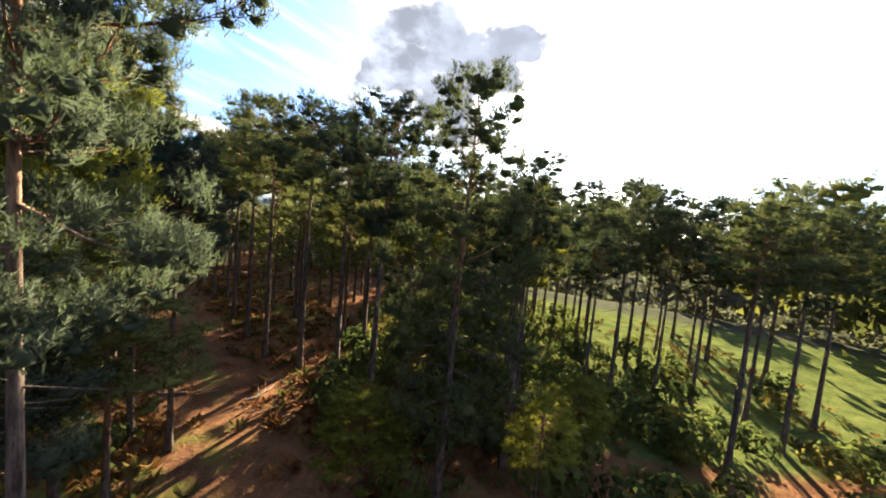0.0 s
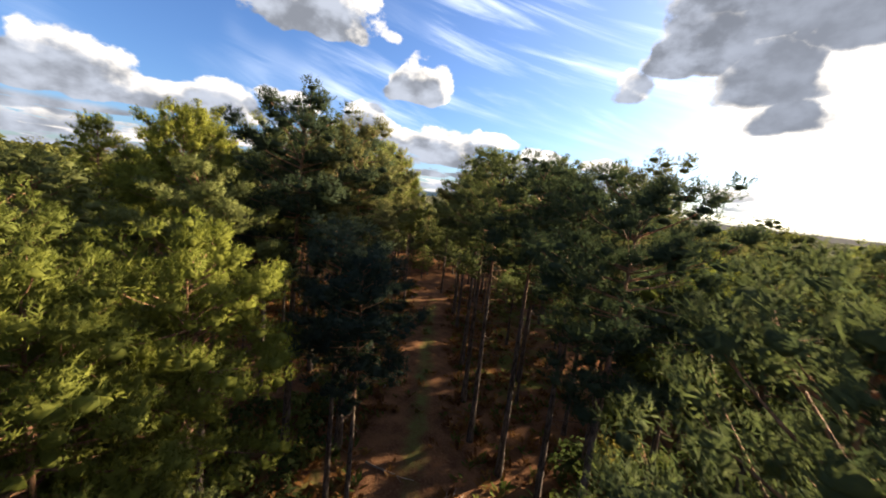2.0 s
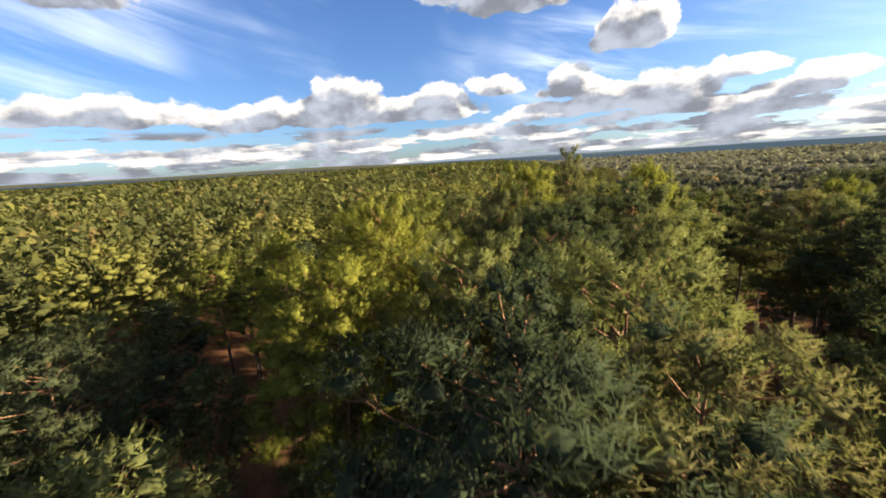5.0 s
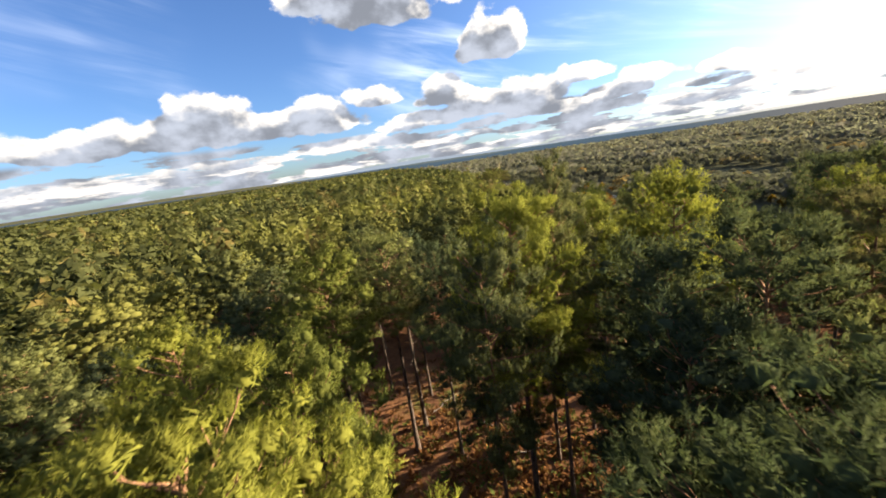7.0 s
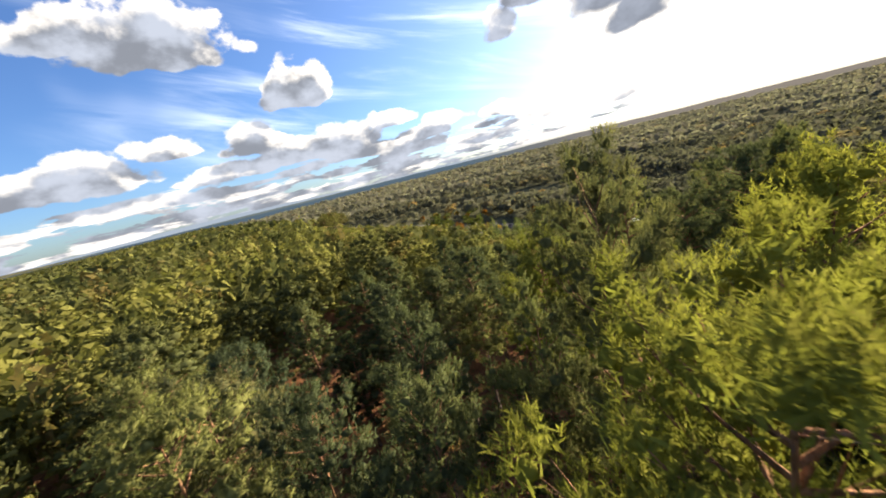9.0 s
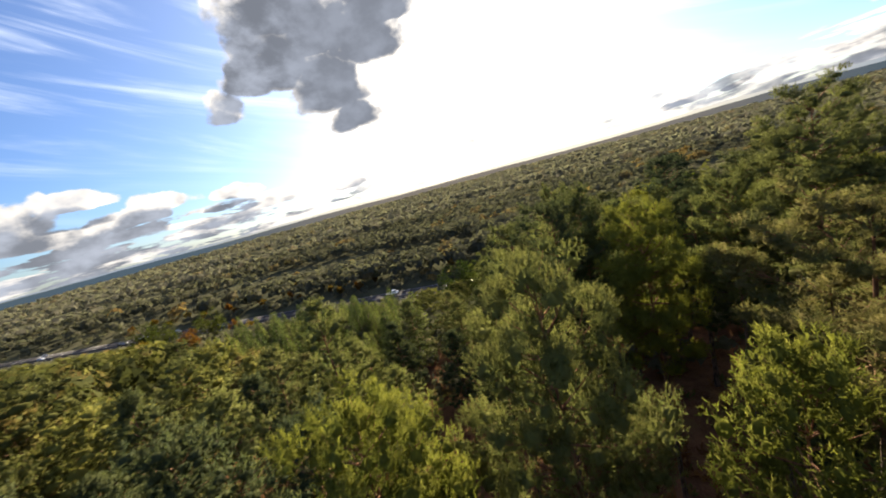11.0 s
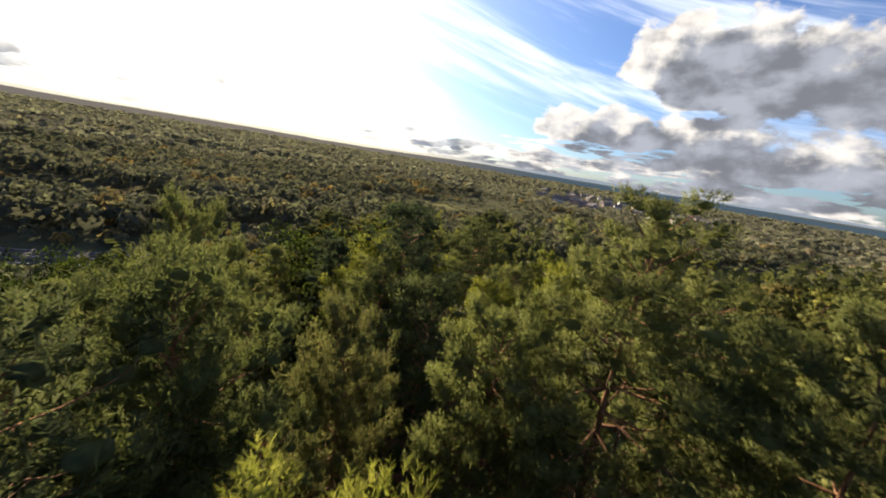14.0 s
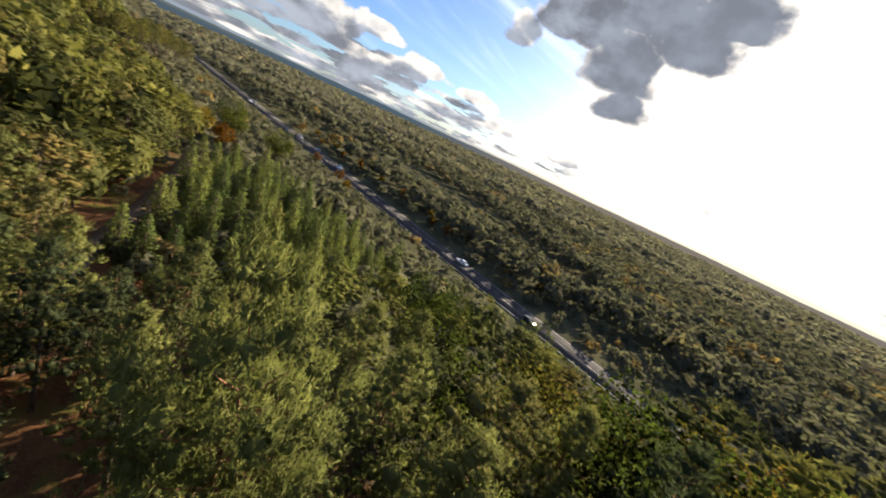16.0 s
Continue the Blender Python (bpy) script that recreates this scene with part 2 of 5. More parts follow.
def bark_material():
    mat, n, shader = material("pine_bark", 0.95, 0.1)
    where = object_place(n)
    axes = n.add("ShaderNodeSeparateXYZ")
    n.wire(axes.inputs[0], where)
    plates = n.noise(n.vec("MULTIPLY", where, (9.0, 9.0, 2.4)), 1.0, 4.0, 0.65)
    colour = n.mix(n.ramp(plates, 0.32, 0.68), (0.036, 0.026, 0.020, 1), (0.160, 0.116, 0.092, 1))
    upper = n.mix(n.ramp(plates, 0.3, 0.7), (0.104, 0.050, 0.024, 1), (0.320, 0.160, 0.080, 1))
    high = n.ramp(n.math("ADD", axes.outputs[2], n.math("MULTIPLY", plates, 3.0)), 8.5, 12.5)
    n.wire(shader.inputs["Base Color"], n.mix(n.math("MULTIPLY", high, 0.75), colour, upper))
    bumped(n, shader, plates, 0.9, 0.03)
    return mat


def twig_material():
    mat, n, shader = material("dead_wood", 0.95, 0.1)
    grain = n.noise(object_place(n), 6.0, 3.0)
    n.wire(shader.inputs["Base Color"], n.mix(grain, (0.12, 0.09, 0.07, 1), (0.36, 0.30, 0.25, 1)))
    return mat


def ground_material():
    """Needle litter and bracken, grass and heath, by zones that the terrain carries."""
    mat, n, shader = material("forest_floor", 0.97, 0.0)
    where = object_place(n)
    coarse, mid, fine = n.noise(where, 0.09, 4.0), n.noise(where, 0.7, 5.0, 0.65), n.noise(where, 7.0, 4.0, 0.7)
    litter = n.mix(n.ramp(mid, 0.3, 0.7), (0.082, 0.039, 0.022, 1), (0.191, 0.090, 0.043, 1))
    litter = n.mix(n.math("MULTIPLY", n.ramp(fine, 0.42, 0.75), 0.6), litter, (0.218, 0.121, 0.066, 1))
    litter = n.mix(n.math("MULTIPLY", n.ramp(coarse, 0.50, 0.62), n.ramp(mid, 0.42, 0.58)), litter, (0.101, 0.101, 0.027, 1))
    grass = n.mix(n.ramp(mid, 0.3, 0.72), (0.047, 0.066, 0.019, 1), (0.117, 0.136, 0.037, 1))
    grass = n.mix(n.math("MULTIPLY", n.ramp(fine, 0.4, 0.8), 0.5), grass, (0.156, 0.148, 0.062, 1))
    patches = n.noise(n.vec("MULTIPLY", where, (1.0, 0.55, 1.0)), 0.012, 6.0, 0.62)
    wood_far = n.mix(n.ramp(n.noise(where, 0.06, 5.0, 0.7), 0.35, 0.65), (0.045, 0.047, 0.030, 1), (0.080, 0.079, 0.047, 1))
    heath = n.mix(n.ramp(patches, 0.42, 0.60), wood_far, (0.075, 0.071, 0.042, 1))
    heath = n.mix(n.ramp(patches, 0.62, 0.70), heath, (0.120, 0.110, 0.052, 1))
    grass_zone = n.add("ShaderNodeAttribute", attribute_name="grass").outputs["Fac"]
    far_zone = n.add("ShaderNodeAttribute", attribute_name="far").outputs["Fac"]
    edge = n.math("MULTIPLY", n.math("SUBTRACT", mid, 0.5), 0.7)
    colour = n.mix(n.ramp(n.math("ADD", grass_zone, edge), 0.35, 0.65), litter, grass)
    colour = n.mix(n.ramp(n.math("ADD", far_zone, edge), 0.3, 0.7), colour, heath)
    n.wire(shader.inputs["Base Color"], colour)
    bumped(n, shader, n.math("ADD", mid, n.math("MULTIPLY", fine, 0.5)), 0.9, 0.12)
    return mat


def asphalt_material():
    mat, n, shader = material("asphalt", 0.95, 0.0)
    where = object_place(n)
    wear = n.noise(where, 0.5, 5.0, 0.6)
    grit = n.noise(where, 30.0, 2.0)
    colour = n.mix(n.ramp(wear, 0.35, 0.65), (0.038, 0.036, 0.037, 1), (0.062, 0.060, 0.061, 1))
    n.wire(shader.inputs["Base Color"], n.mix(n.math("MULTIPLY", grit, 0.35), colour, (0.085, 0.083, 0.083, 1)))
    bumped(n, shader, grit, 0.3, 0.01)
    return mat


def plain_material(name, colour, rough=0.6, metal=0.0, spec=0.4, stain=0.15):
    mat, n, shader = material(name, rough, spec)
    shader.inputs["Metallic"].default_value = metal
    dirt = n.noise(object_place(n), 2.3, 4.0)
    n.wire(shader.inputs["Base Color"], n.mix(n.ramp(dirt, 0.35, 0.75, 0.0, stain), (*colour, 1), (0.16, 0.14, 0.12, 1)))
    return mat


BARK, DEAD, FLOOR, ASPHALT = bark_material(), twig_material(), ground_material(), asphalt_material()
NEEDLES = leaf_material("pine_needles", (0.042, 0.053, 0.029), (0.142, 0.145, 0.048), (0.132, 0.112, 0.045), 0.06, 0.38)
# brighter, yellower copy of the needles for crowns in sun: sunlight put into colour
NEEDLES_BRIGHT = leaf_material("young_pine_needles", (0.098, 0.106, 0.026), (0.200, 0.196, 0.032), (0.175, 0.165, 0.034), 0.05, 0.38)
# dark grey-green copy for pines seen in shade; their shade is in the colour
NEEDLES_GREY = leaf_material("grey_pine_needles", (0.036, 0.048, 0.036), (0.066, 0.080, 0.050), (0.08, 0.08, 0.05), 0.05, 0.38)
NEEDLES_MIXED = leaf_material("thicket_needles", (0.045, 0.057, 0.028), (0.145, 0.150, 0.048), (0.138, 0.122, 0.044), 0.06, 0.38)
SPRUCE = leaf_material("spruce_needles", (0.061, 0.083, 0.030), (0.144, 0.162, 0.045), (0.137, 0.137, 0.043), 0.10)
LEAVES = leaf_material("broad_leaves", (0.040, 0.061, 0.013), (0.101, 0.119, 0.022), (0.187, 0.115, 0.018), 0.22)
AUTUMN = leaf_material("autumn_leaves", (0.144, 0.079, 0.014), (0.302, 0.194, 0.022), (0.245, 0.101, 0.018), 0.3)
CANOPY = leaf_material("far_canopy", (0.062, 0.066, 0.025), (0.162, 0.152, 0.037), (0.144, 0.104, 0.036), 0.07, 0.32, False, "tint")
# next two paled and greyed: the haze of distance is put into their colour
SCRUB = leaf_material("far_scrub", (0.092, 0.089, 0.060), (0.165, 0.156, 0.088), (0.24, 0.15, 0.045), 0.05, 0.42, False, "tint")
HAZED_WOODS = leaf_material("bare_birch_woods", (0.145, 0.136, 0.100), (0.198, 0.185, 0.125), (0.21, 0.16, 0.09), 0.05, 0.50, False, "tint")
UNDERGROWTH = leaf_material("undergrowth", (0.054, 0.068, 0.026), (0.148, 0.155, 0.043), (0.187, 0.137, 0.036), 0.10, 0.48, False, "tint")
BRACKEN = leaf_material("bracken_fronds", (0.094, 0.040, 0.016), (0.223, 0.108, 0.036), (0.065, 0.086, 0.022), 0.35, 0.25, False, "tint")
LINE_PAINT = plain_material("road_paint", (0.40, 0.40, 0.39), 0.9, 0.0, 0.05, 0.5)
DIRT = plain_material("dirt_track", (0.17, 0.115, 0.078), 0.95, 0.0, 0.0, 0.5)
GLASS_DARK = plain_material("car_glass", (0.02, 0.024, 0.03), 0.08, 0.0, 0.5, 0.05)
TYRE = plain_material("tyre_rubber", (0.02, 0.02, 0.02), 0.85)
RIM = plain_material("alloy", (0.55, 0.56, 0.58), 0.3, 1.0)
LAMP_GLASS = plain_material("lamp_glass", (0.75, 0.76, 0.78), 0.15)
TAIL_GLASS = plain_material("tail_lamp", (0.35, 0.02, 0.02), 0.2)

# ---------------------------------------------------------------- mesh helpers
RNG = np.random.default_rng(11)


def tri_mesh(name, verts, tris, mat, tint=None, facing=None):
    """A mesh from arrays of corners and triangles; tint: one value a triangle; facing: soft normals, one a corner."""
    verts, tris = np.asarray(verts, np.float32), np.asarray(tris, np.int32)
    me = bpy.data.meshes.new(name)
    me.vertices.add(len(verts))
    me.vertices.foreach_set("co", verts.ravel())
    me.loops.add(tris.size)
    me.loops.foreach_set("vertex_index", tris.ravel())
    me.polygons.add(len(tris))
    me.polygons.foreach_set("loop_start", np.arange(0, tris.size, 3, dtype=np.int32))
    if tint is not None:
        values = me.attributes.new("tint", "FLOAT", "FACE")
        values.data.foreach_set("value", np.asarray(tint, np.float32))
    me.materials.append(mat)
    me.update(calc_edges=True)
    if facing is not None:
        me.polygons.foreach_set("use_smooth", np.ones(len(tris), bool))
        me.normals_split_custom_set_from_vertices(np.asarray(facing, np.float32))
    return me


def part(name, data, parent, label=""):
    ob = new(name, data)
    ob.parent = parent
    return tagged(ob, label)


def bm_part(name, bm, mat, parent, label=""):
    me = bpy.data.meshes.new(name)
    bm.to_mesh(me)
    bm.free()
    me.materials.append(mat)
    return part(name, me, parent, label)


def unit(v):
    return v / np.maximum(np.linalg.norm(v, axis=-1, keepdims=True), 1e-9)


class Tubes:
    """Tapered round limbs, joined into one mesh."""

    def __init__(self):
        self.verts, self.tris, self.count = [], [], 0

    def limb(self, points, radii, sides):
        points, radii = np.asarray(points, float), np.asarray(radii, float)
        along = unit(np.gradient(points, axis=0))
        helper = np.where(np.abs(along[:, 2:3]) > 0.9, np.array([[1.0, 0, 0]]), np.array([[0, 0, 1.0]]))
        a = unit(np.cross(along, helper))
        b = np.cross(along, a)
        turn = np.arange(sides) / sides * 2 * np.pi
        ring = points[:, None] + radii[:, None, None] * (np.cos(turn)[None, :, None] * a[:, None] + np.sin(turn)[None, :, None] * b[:, None])
        base, k = self.count, len(points)
        self.verts.append(ring.reshape(-1, 3))
        i, j = np.meshgrid(np.arange(k - 1), np.arange(sides), indexing="ij")
        p, q = base + i * sides + j, base + i * sides + (j + 1) % sides
        r, s = p + sides, q + sides
        self.tris += [np.stack([p, q, s], -1).reshape(-1, 3), np.stack([p, s, r], -1).reshape(-1, 3)]
        self.count += k * sides

    def mesh(self, name, mat):
        me = tri_mesh(name, np.concatenate(self.verts), np.concatenate(self.tris), mat)
        me.polygons.foreach_set("use_smooth", np.ones(len(me.polygons), bool))
        return me


def shoots(rng, at, aim, soft, blades, length, width, stem):
    """Tufts of needles: blades that leave a short stem on all sides, like a bottle brush. soft: the way in which the
    foliage round each tuft faces. Returns corners, triangles and normals."""
    count = len(at)
    side = rng.normal(size=(count, blades, 3))
    side = unit(side - aim[:, None] * (side * aim[:, None]).sum(-1, keepdims=True))
    grow = unit(aim[:, None] * rng.uniform(0.45, 1.7, (count, blades, 1)) + side)
    foot = at[:, None] + aim[:, None] * (rng.random((count, blades, 1)) * stem)
    span = length * (0.65 + 0.6 * rng.random((count, blades, 1)))
    normal = unit(soft[:, None] * 0.95 + 0.42 * side + 0.15 * aim[:, None] + 0.12 * rng.normal(size=(count, blades, 3)))
    wide = unit(np.cross(grow, normal + 0.5 * rng.normal(size=normal.shape))) * width
    flat = np.cross(wide, grow)
    wide = np.where((flat * normal).sum(-1, keepdims=True) < 0, -wide, wide)
    corners = np.stack([foot - wide, foot + wide, foot + grow * span], 2).reshape(-1, 3)
    return corners, np.arange(len(corners)).reshape(-1, 3), np.repeat(normal.reshape(-1, 3), 3, 0)


def scales(rng, at, soft, size):
    """Flat scraps of closer foliage, each lying across the way it faces."""
    face = unit(soft + 0.22 * rng.normal(size=at.shape))
    a = unit(np.cross(face, rng.normal(size=at.shape)))
    b = np.cross(face, a)
    size = size * rng.uniform(0.7, 1.25, (len(at), 1))
    corners = np.stack([at + a * size, at - a * size + b * size * 0.16, at - a * size * 0.7 - b * size * 0.18], 1).reshape(-1, 3)
    normal = unit(soft + 0.12 * rng.normal(size=at.shape))
    return corners, np.arange(len(corners)).reshape(-1, 3), np.repeat(normal, 3, 0)


# ---------------------------------------------------------------- terrain
ROAD_WAY = np.array([-0.894, 0.448])
ROAD_ACROSS = np.array([0.448, 0.894])
ROAD_AT = 121.4                         # the road's middle, across its line
VALLEY = -15.0


def smooth(lo, hi, v):
    s = np.clip((v - lo) / (hi - lo), 0, 1)
    return s * s * (3 - 2 * s)


def terrain(x, y):
    x, y = np.asarray(x, float), np.asarray(y, float)
    across = ROAD_ACROSS[0] * x + ROAD_ACROSS[1] * y
    far = np.hypot(x + 25, y - 30)
    z = VALLEY * smooth(50, 108, across)
    z = z + 0.25 * np.sin(x * 0.13 + 1.0) * np.sin(y * 0.11) * smooth(45, 75, far) * (1 - smooth(80, 105, across))
    beyond = smooth(135, 240, across)
    z = z + beyond * (2.5 * np.sin(x * 0.011 + 0.7) * np.cos(y * 0.009) - 2.0) * smooth(200, 500, far)
    bearing = np.degrees(np.arctan2(-(x + 25), y - 30))
    z = z + 42 * smooth(3000, 4600, far) * smooth(50, 95, np.abs(bearing)) + 10 * smooth(3600, 4700, far) * (0.5 + 0.5 * np.sin(np.radians(bearing) * 9))
    return z


RIDE_A, RIDE_B = np.array([-5.0, 5.5]), np.array([-34.0, 40.5])
RIDE_WAY = (RIDE_B - RIDE_A) / np.linalg.norm(RIDE_B - RIDE_A)
RIDE_ACROSS = np.array([RIDE_WAY[1], -RIDE_WAY[0]])


def glade(x, y):
    """A strip of rough grass that runs through the woods beyond the road."""
    across = ROAD_ACROSS[0] * x + ROAD_ACROSS[1] * y + 5 * np.sin(x * 0.021)
    return smooth(207, 216, across) * (1 - smooth(232, 243, across)) * (1 - smooth(-60, -20, x)) * smooth(-330, -280, x)


def build_ground():
    rings = np.concatenate([[0.0], np.arange(2, 130, 2.0), 130 * 1.062 ** np.arange(0, 61)])
    rings = np.append(rings[rings < 4750], 4800.0)
    spokes = 220
    turn = np.arange(spokes) / spokes * 2 * np.pi
    x = (-25 + rings[1:, None] * np.cos(turn)).ravel()
    y = (30 + rings[1:, None] * np.sin(turn)).ravel()
    x, y = np.append(x, -25.0), np.append(y, 30.0)
    verts = np.stack([x, y, terrain(x, y)], 1)
    k = len(rings) - 1
    i, j = np.meshgrid(np.arange(k - 1), np.arange(spokes), indexing="ij")
    p, q = i * spokes + j, i * spokes + (j + 1) % spokes
    tris = [np.stack([p, p + spokes, q + spokes], -1).reshape(-1, 3), np.stack([p, q + spokes, q], -1).reshape(-1, 3)]
    fan = np.arange(spokes)
    tris.append(np.stack([np.full(spokes, len(x) - 1), fan, (fan + 1) % spokes], -1))
    me = tri_mesh("ground", verts, np.concatenate(tris), FLOOR)
    me.polygons.foreach_set("use_smooth", np.ones(len(me.polygons), bool))
    across = ROAD_ACROSS[0] * x + ROAD_ACROSS[1] * y
    meadow = smooth(0.0, 7.0, x + 0.25 * y - 5.5) * smooth(8, 13, y)
    verge = np.exp(-((across - ROAD_AT) / 7.5) ** 2)
    along = (x - RIDE_A[0]) * RIDE_WAY[0] + (y - RIDE_A[1]) * RIDE_WAY[1]
    aside = (x - RIDE_A[0]) * RIDE_ACROSS[0] + (y - RIDE_A[1]) * RIDE_ACROSS[1]
    moss = 0.52 * np.exp(-((aside - 0.3) / 1.3) ** 2) * smooth(2, 10, along) * (1 - smooth(36, 48, along))
    verge = np.maximum(verge, glade(x, y))
    me.attributes.new("grass", "FLOAT", "POINT").data.foreach_set("value", np.maximum(np.maximum(meadow, moss), verge).astype(np.float32))
    far = smooth(38, 54, across) * (1 - verge)
    far = np.maximum(far, smooth(90, 130, np.hypot(x + 25, y - 30)))
    me.attributes.new("far", "FLOAT", "POINT").data.foreach_set("value", far.astype(np.float32))
    return tagged(new("ground", me), "brown needle litter, grass and heath running out to the horizon", "ground", kind="structure")


build_ground()


def far_hills(reach, tallest, colour, sunward, seed, label):
    """A plain backdrop of distance: one line of hills round the horizon, with haze and sun glow painted in as emission.
    """
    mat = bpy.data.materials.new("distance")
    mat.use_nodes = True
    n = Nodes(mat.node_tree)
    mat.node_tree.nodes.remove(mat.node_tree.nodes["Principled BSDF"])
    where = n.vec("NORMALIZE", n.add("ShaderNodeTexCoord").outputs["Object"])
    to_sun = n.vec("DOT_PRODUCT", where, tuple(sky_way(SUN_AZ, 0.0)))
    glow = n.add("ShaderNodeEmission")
    # the ring glows evenly: haze colour, turning to sun glow on the sunward side
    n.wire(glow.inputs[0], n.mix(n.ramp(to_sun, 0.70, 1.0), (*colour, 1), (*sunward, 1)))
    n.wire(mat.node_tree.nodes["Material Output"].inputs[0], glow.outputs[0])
    turn = np.linspace(0, 2 * np.pi, 361)[:-1]
    top = tallest * np.array([0.62 + 0.38 * noise.noise(Vector((math.cos(t) * 3.0 + seed, math.sin(t) * 3.0, 1.0))) + 0.10 * noise.noise(Vector((math.cos(t) * 22, math.sin(t) * 22 + seed, 3.0))) for t in turn])
    foot = np.column_stack([-25 + reach * np.cos(turn), 30 + reach * np.sin(turn), np.full(360, -30.0)])
    crest = np.column_stack([foot[:, :2], top])
    k = np.arange(360)
    j = (k + 1) % 360
    tris = np.concatenate([np.column_stack([k, j, j + 360]), np.column_stack([k, j + 360, k + 360])])
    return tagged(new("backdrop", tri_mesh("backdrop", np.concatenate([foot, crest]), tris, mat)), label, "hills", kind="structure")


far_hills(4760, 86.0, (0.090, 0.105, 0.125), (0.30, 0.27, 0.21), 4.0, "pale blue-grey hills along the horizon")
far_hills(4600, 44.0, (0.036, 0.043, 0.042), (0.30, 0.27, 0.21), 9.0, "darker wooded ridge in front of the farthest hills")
# upright ring that hides the ground behind it, in a haze-blue glow
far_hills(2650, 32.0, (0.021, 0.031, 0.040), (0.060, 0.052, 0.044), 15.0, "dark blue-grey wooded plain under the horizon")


def strip(name, start, way, length, width, lift, mat, offset=0.0, step=6.0, wobble=0.0):
    """A band of surface that follows the terrain, with sides that go down into it."""
    way = np.asarray(way, float)
    across = np.array([way[1], -way[0]])
    s = np.arange(0, length + step / 2, step)
    middle = np.asarray(start)[None] + s[:, None] * way + across * (offset + wobble * np.sin(s * 0.11))[:, None]
    verts = []
    for side, low in ((-0.5, -0.3), (-0.5, lift), (0.5, lift), (0.5, -0.3)):
        p = middle + across * width * side
        verts.append(np.column_stack([p, terrain(middle[:, 0], middle[:, 1]) + low]))
    verts = np.stack(verts, 1).reshape(-1, 3)
    i, j = np.meshgrid(np.arange(len(s) - 1), np.arange(3), indexing="ij")
    p = i * 4 + j
    tris = np.concatenate([np.stack([p, p + 1, p + 5], -1).reshape(-1, 3), np.stack([p, p + 5, p + 4], -1).reshape(-1, 3)])
    return tri_mesh(name, verts, tris[:, ::-1], mat)


ROAD_START = ROAD_ACROSS * ROAD_AT - ROAD_WAY * 160
road = tagged(new("road", strip("road", ROAD_START, ROAD_WAY, 1100, 10.5, 0.12, ASPHALT)), "grey worn asphalt main road through the woods", "road", kind="structure")
for side in (-4.4, 4.4):
    part("edge_line", strip("edge_line", ROAD_START, ROAD_WAY, 1100, 0.14, 0.135, LINE_PAINT, side), road, "white painted edge line")
for k in range(60):
    spot = ROAD_START + ROAD_WAY * (90 + 9 * k)
    part("lane_dash", strip("lane_dash", spot, ROAD_WAY, 4.0, 0.2, 0.135, LINE_PAINT, 0.0, 4.0), road)
TRACK_A, TRACK_WAY = np.array([-48.6, 62.3]), unit(np.array([-0.655, 0.756]))
tagged(new("dirt_track", strip("dirt_track", TRACK_A, TRACK_WAY, 38, 1.9, 0.06, DIRT, 0.0, 3.0, 0.5)), "pale bare dirt track between pines and young spruces", "track", kind="structure")

STAND, STAND_WAY = np.array([-143.0, 121.0]), unit(np.array([-0.616, 0.788]))    # edge of the old stand beyond the track


def stand_depth(x, y):
    along, deep = np.dot((x, y) - STAND, STAND_WAY), np.dot((x, y) - STAND, (-STAND_WAY[1], STAND_WAY[0]))
    return float(deep) if -4 < along < 64 else -99.0


# ---------------------------------------------------------------- trees


ball = bmesh.new()
bmesh.ops.create_icosphere(ball, subdivisions=1, radius=1.0)
CORE = np.array([v.co[:] for v in ball.verts])
CORE_TRIS = np.array([[v.index for v in f.verts] for f in ball.faces])
ball.free()


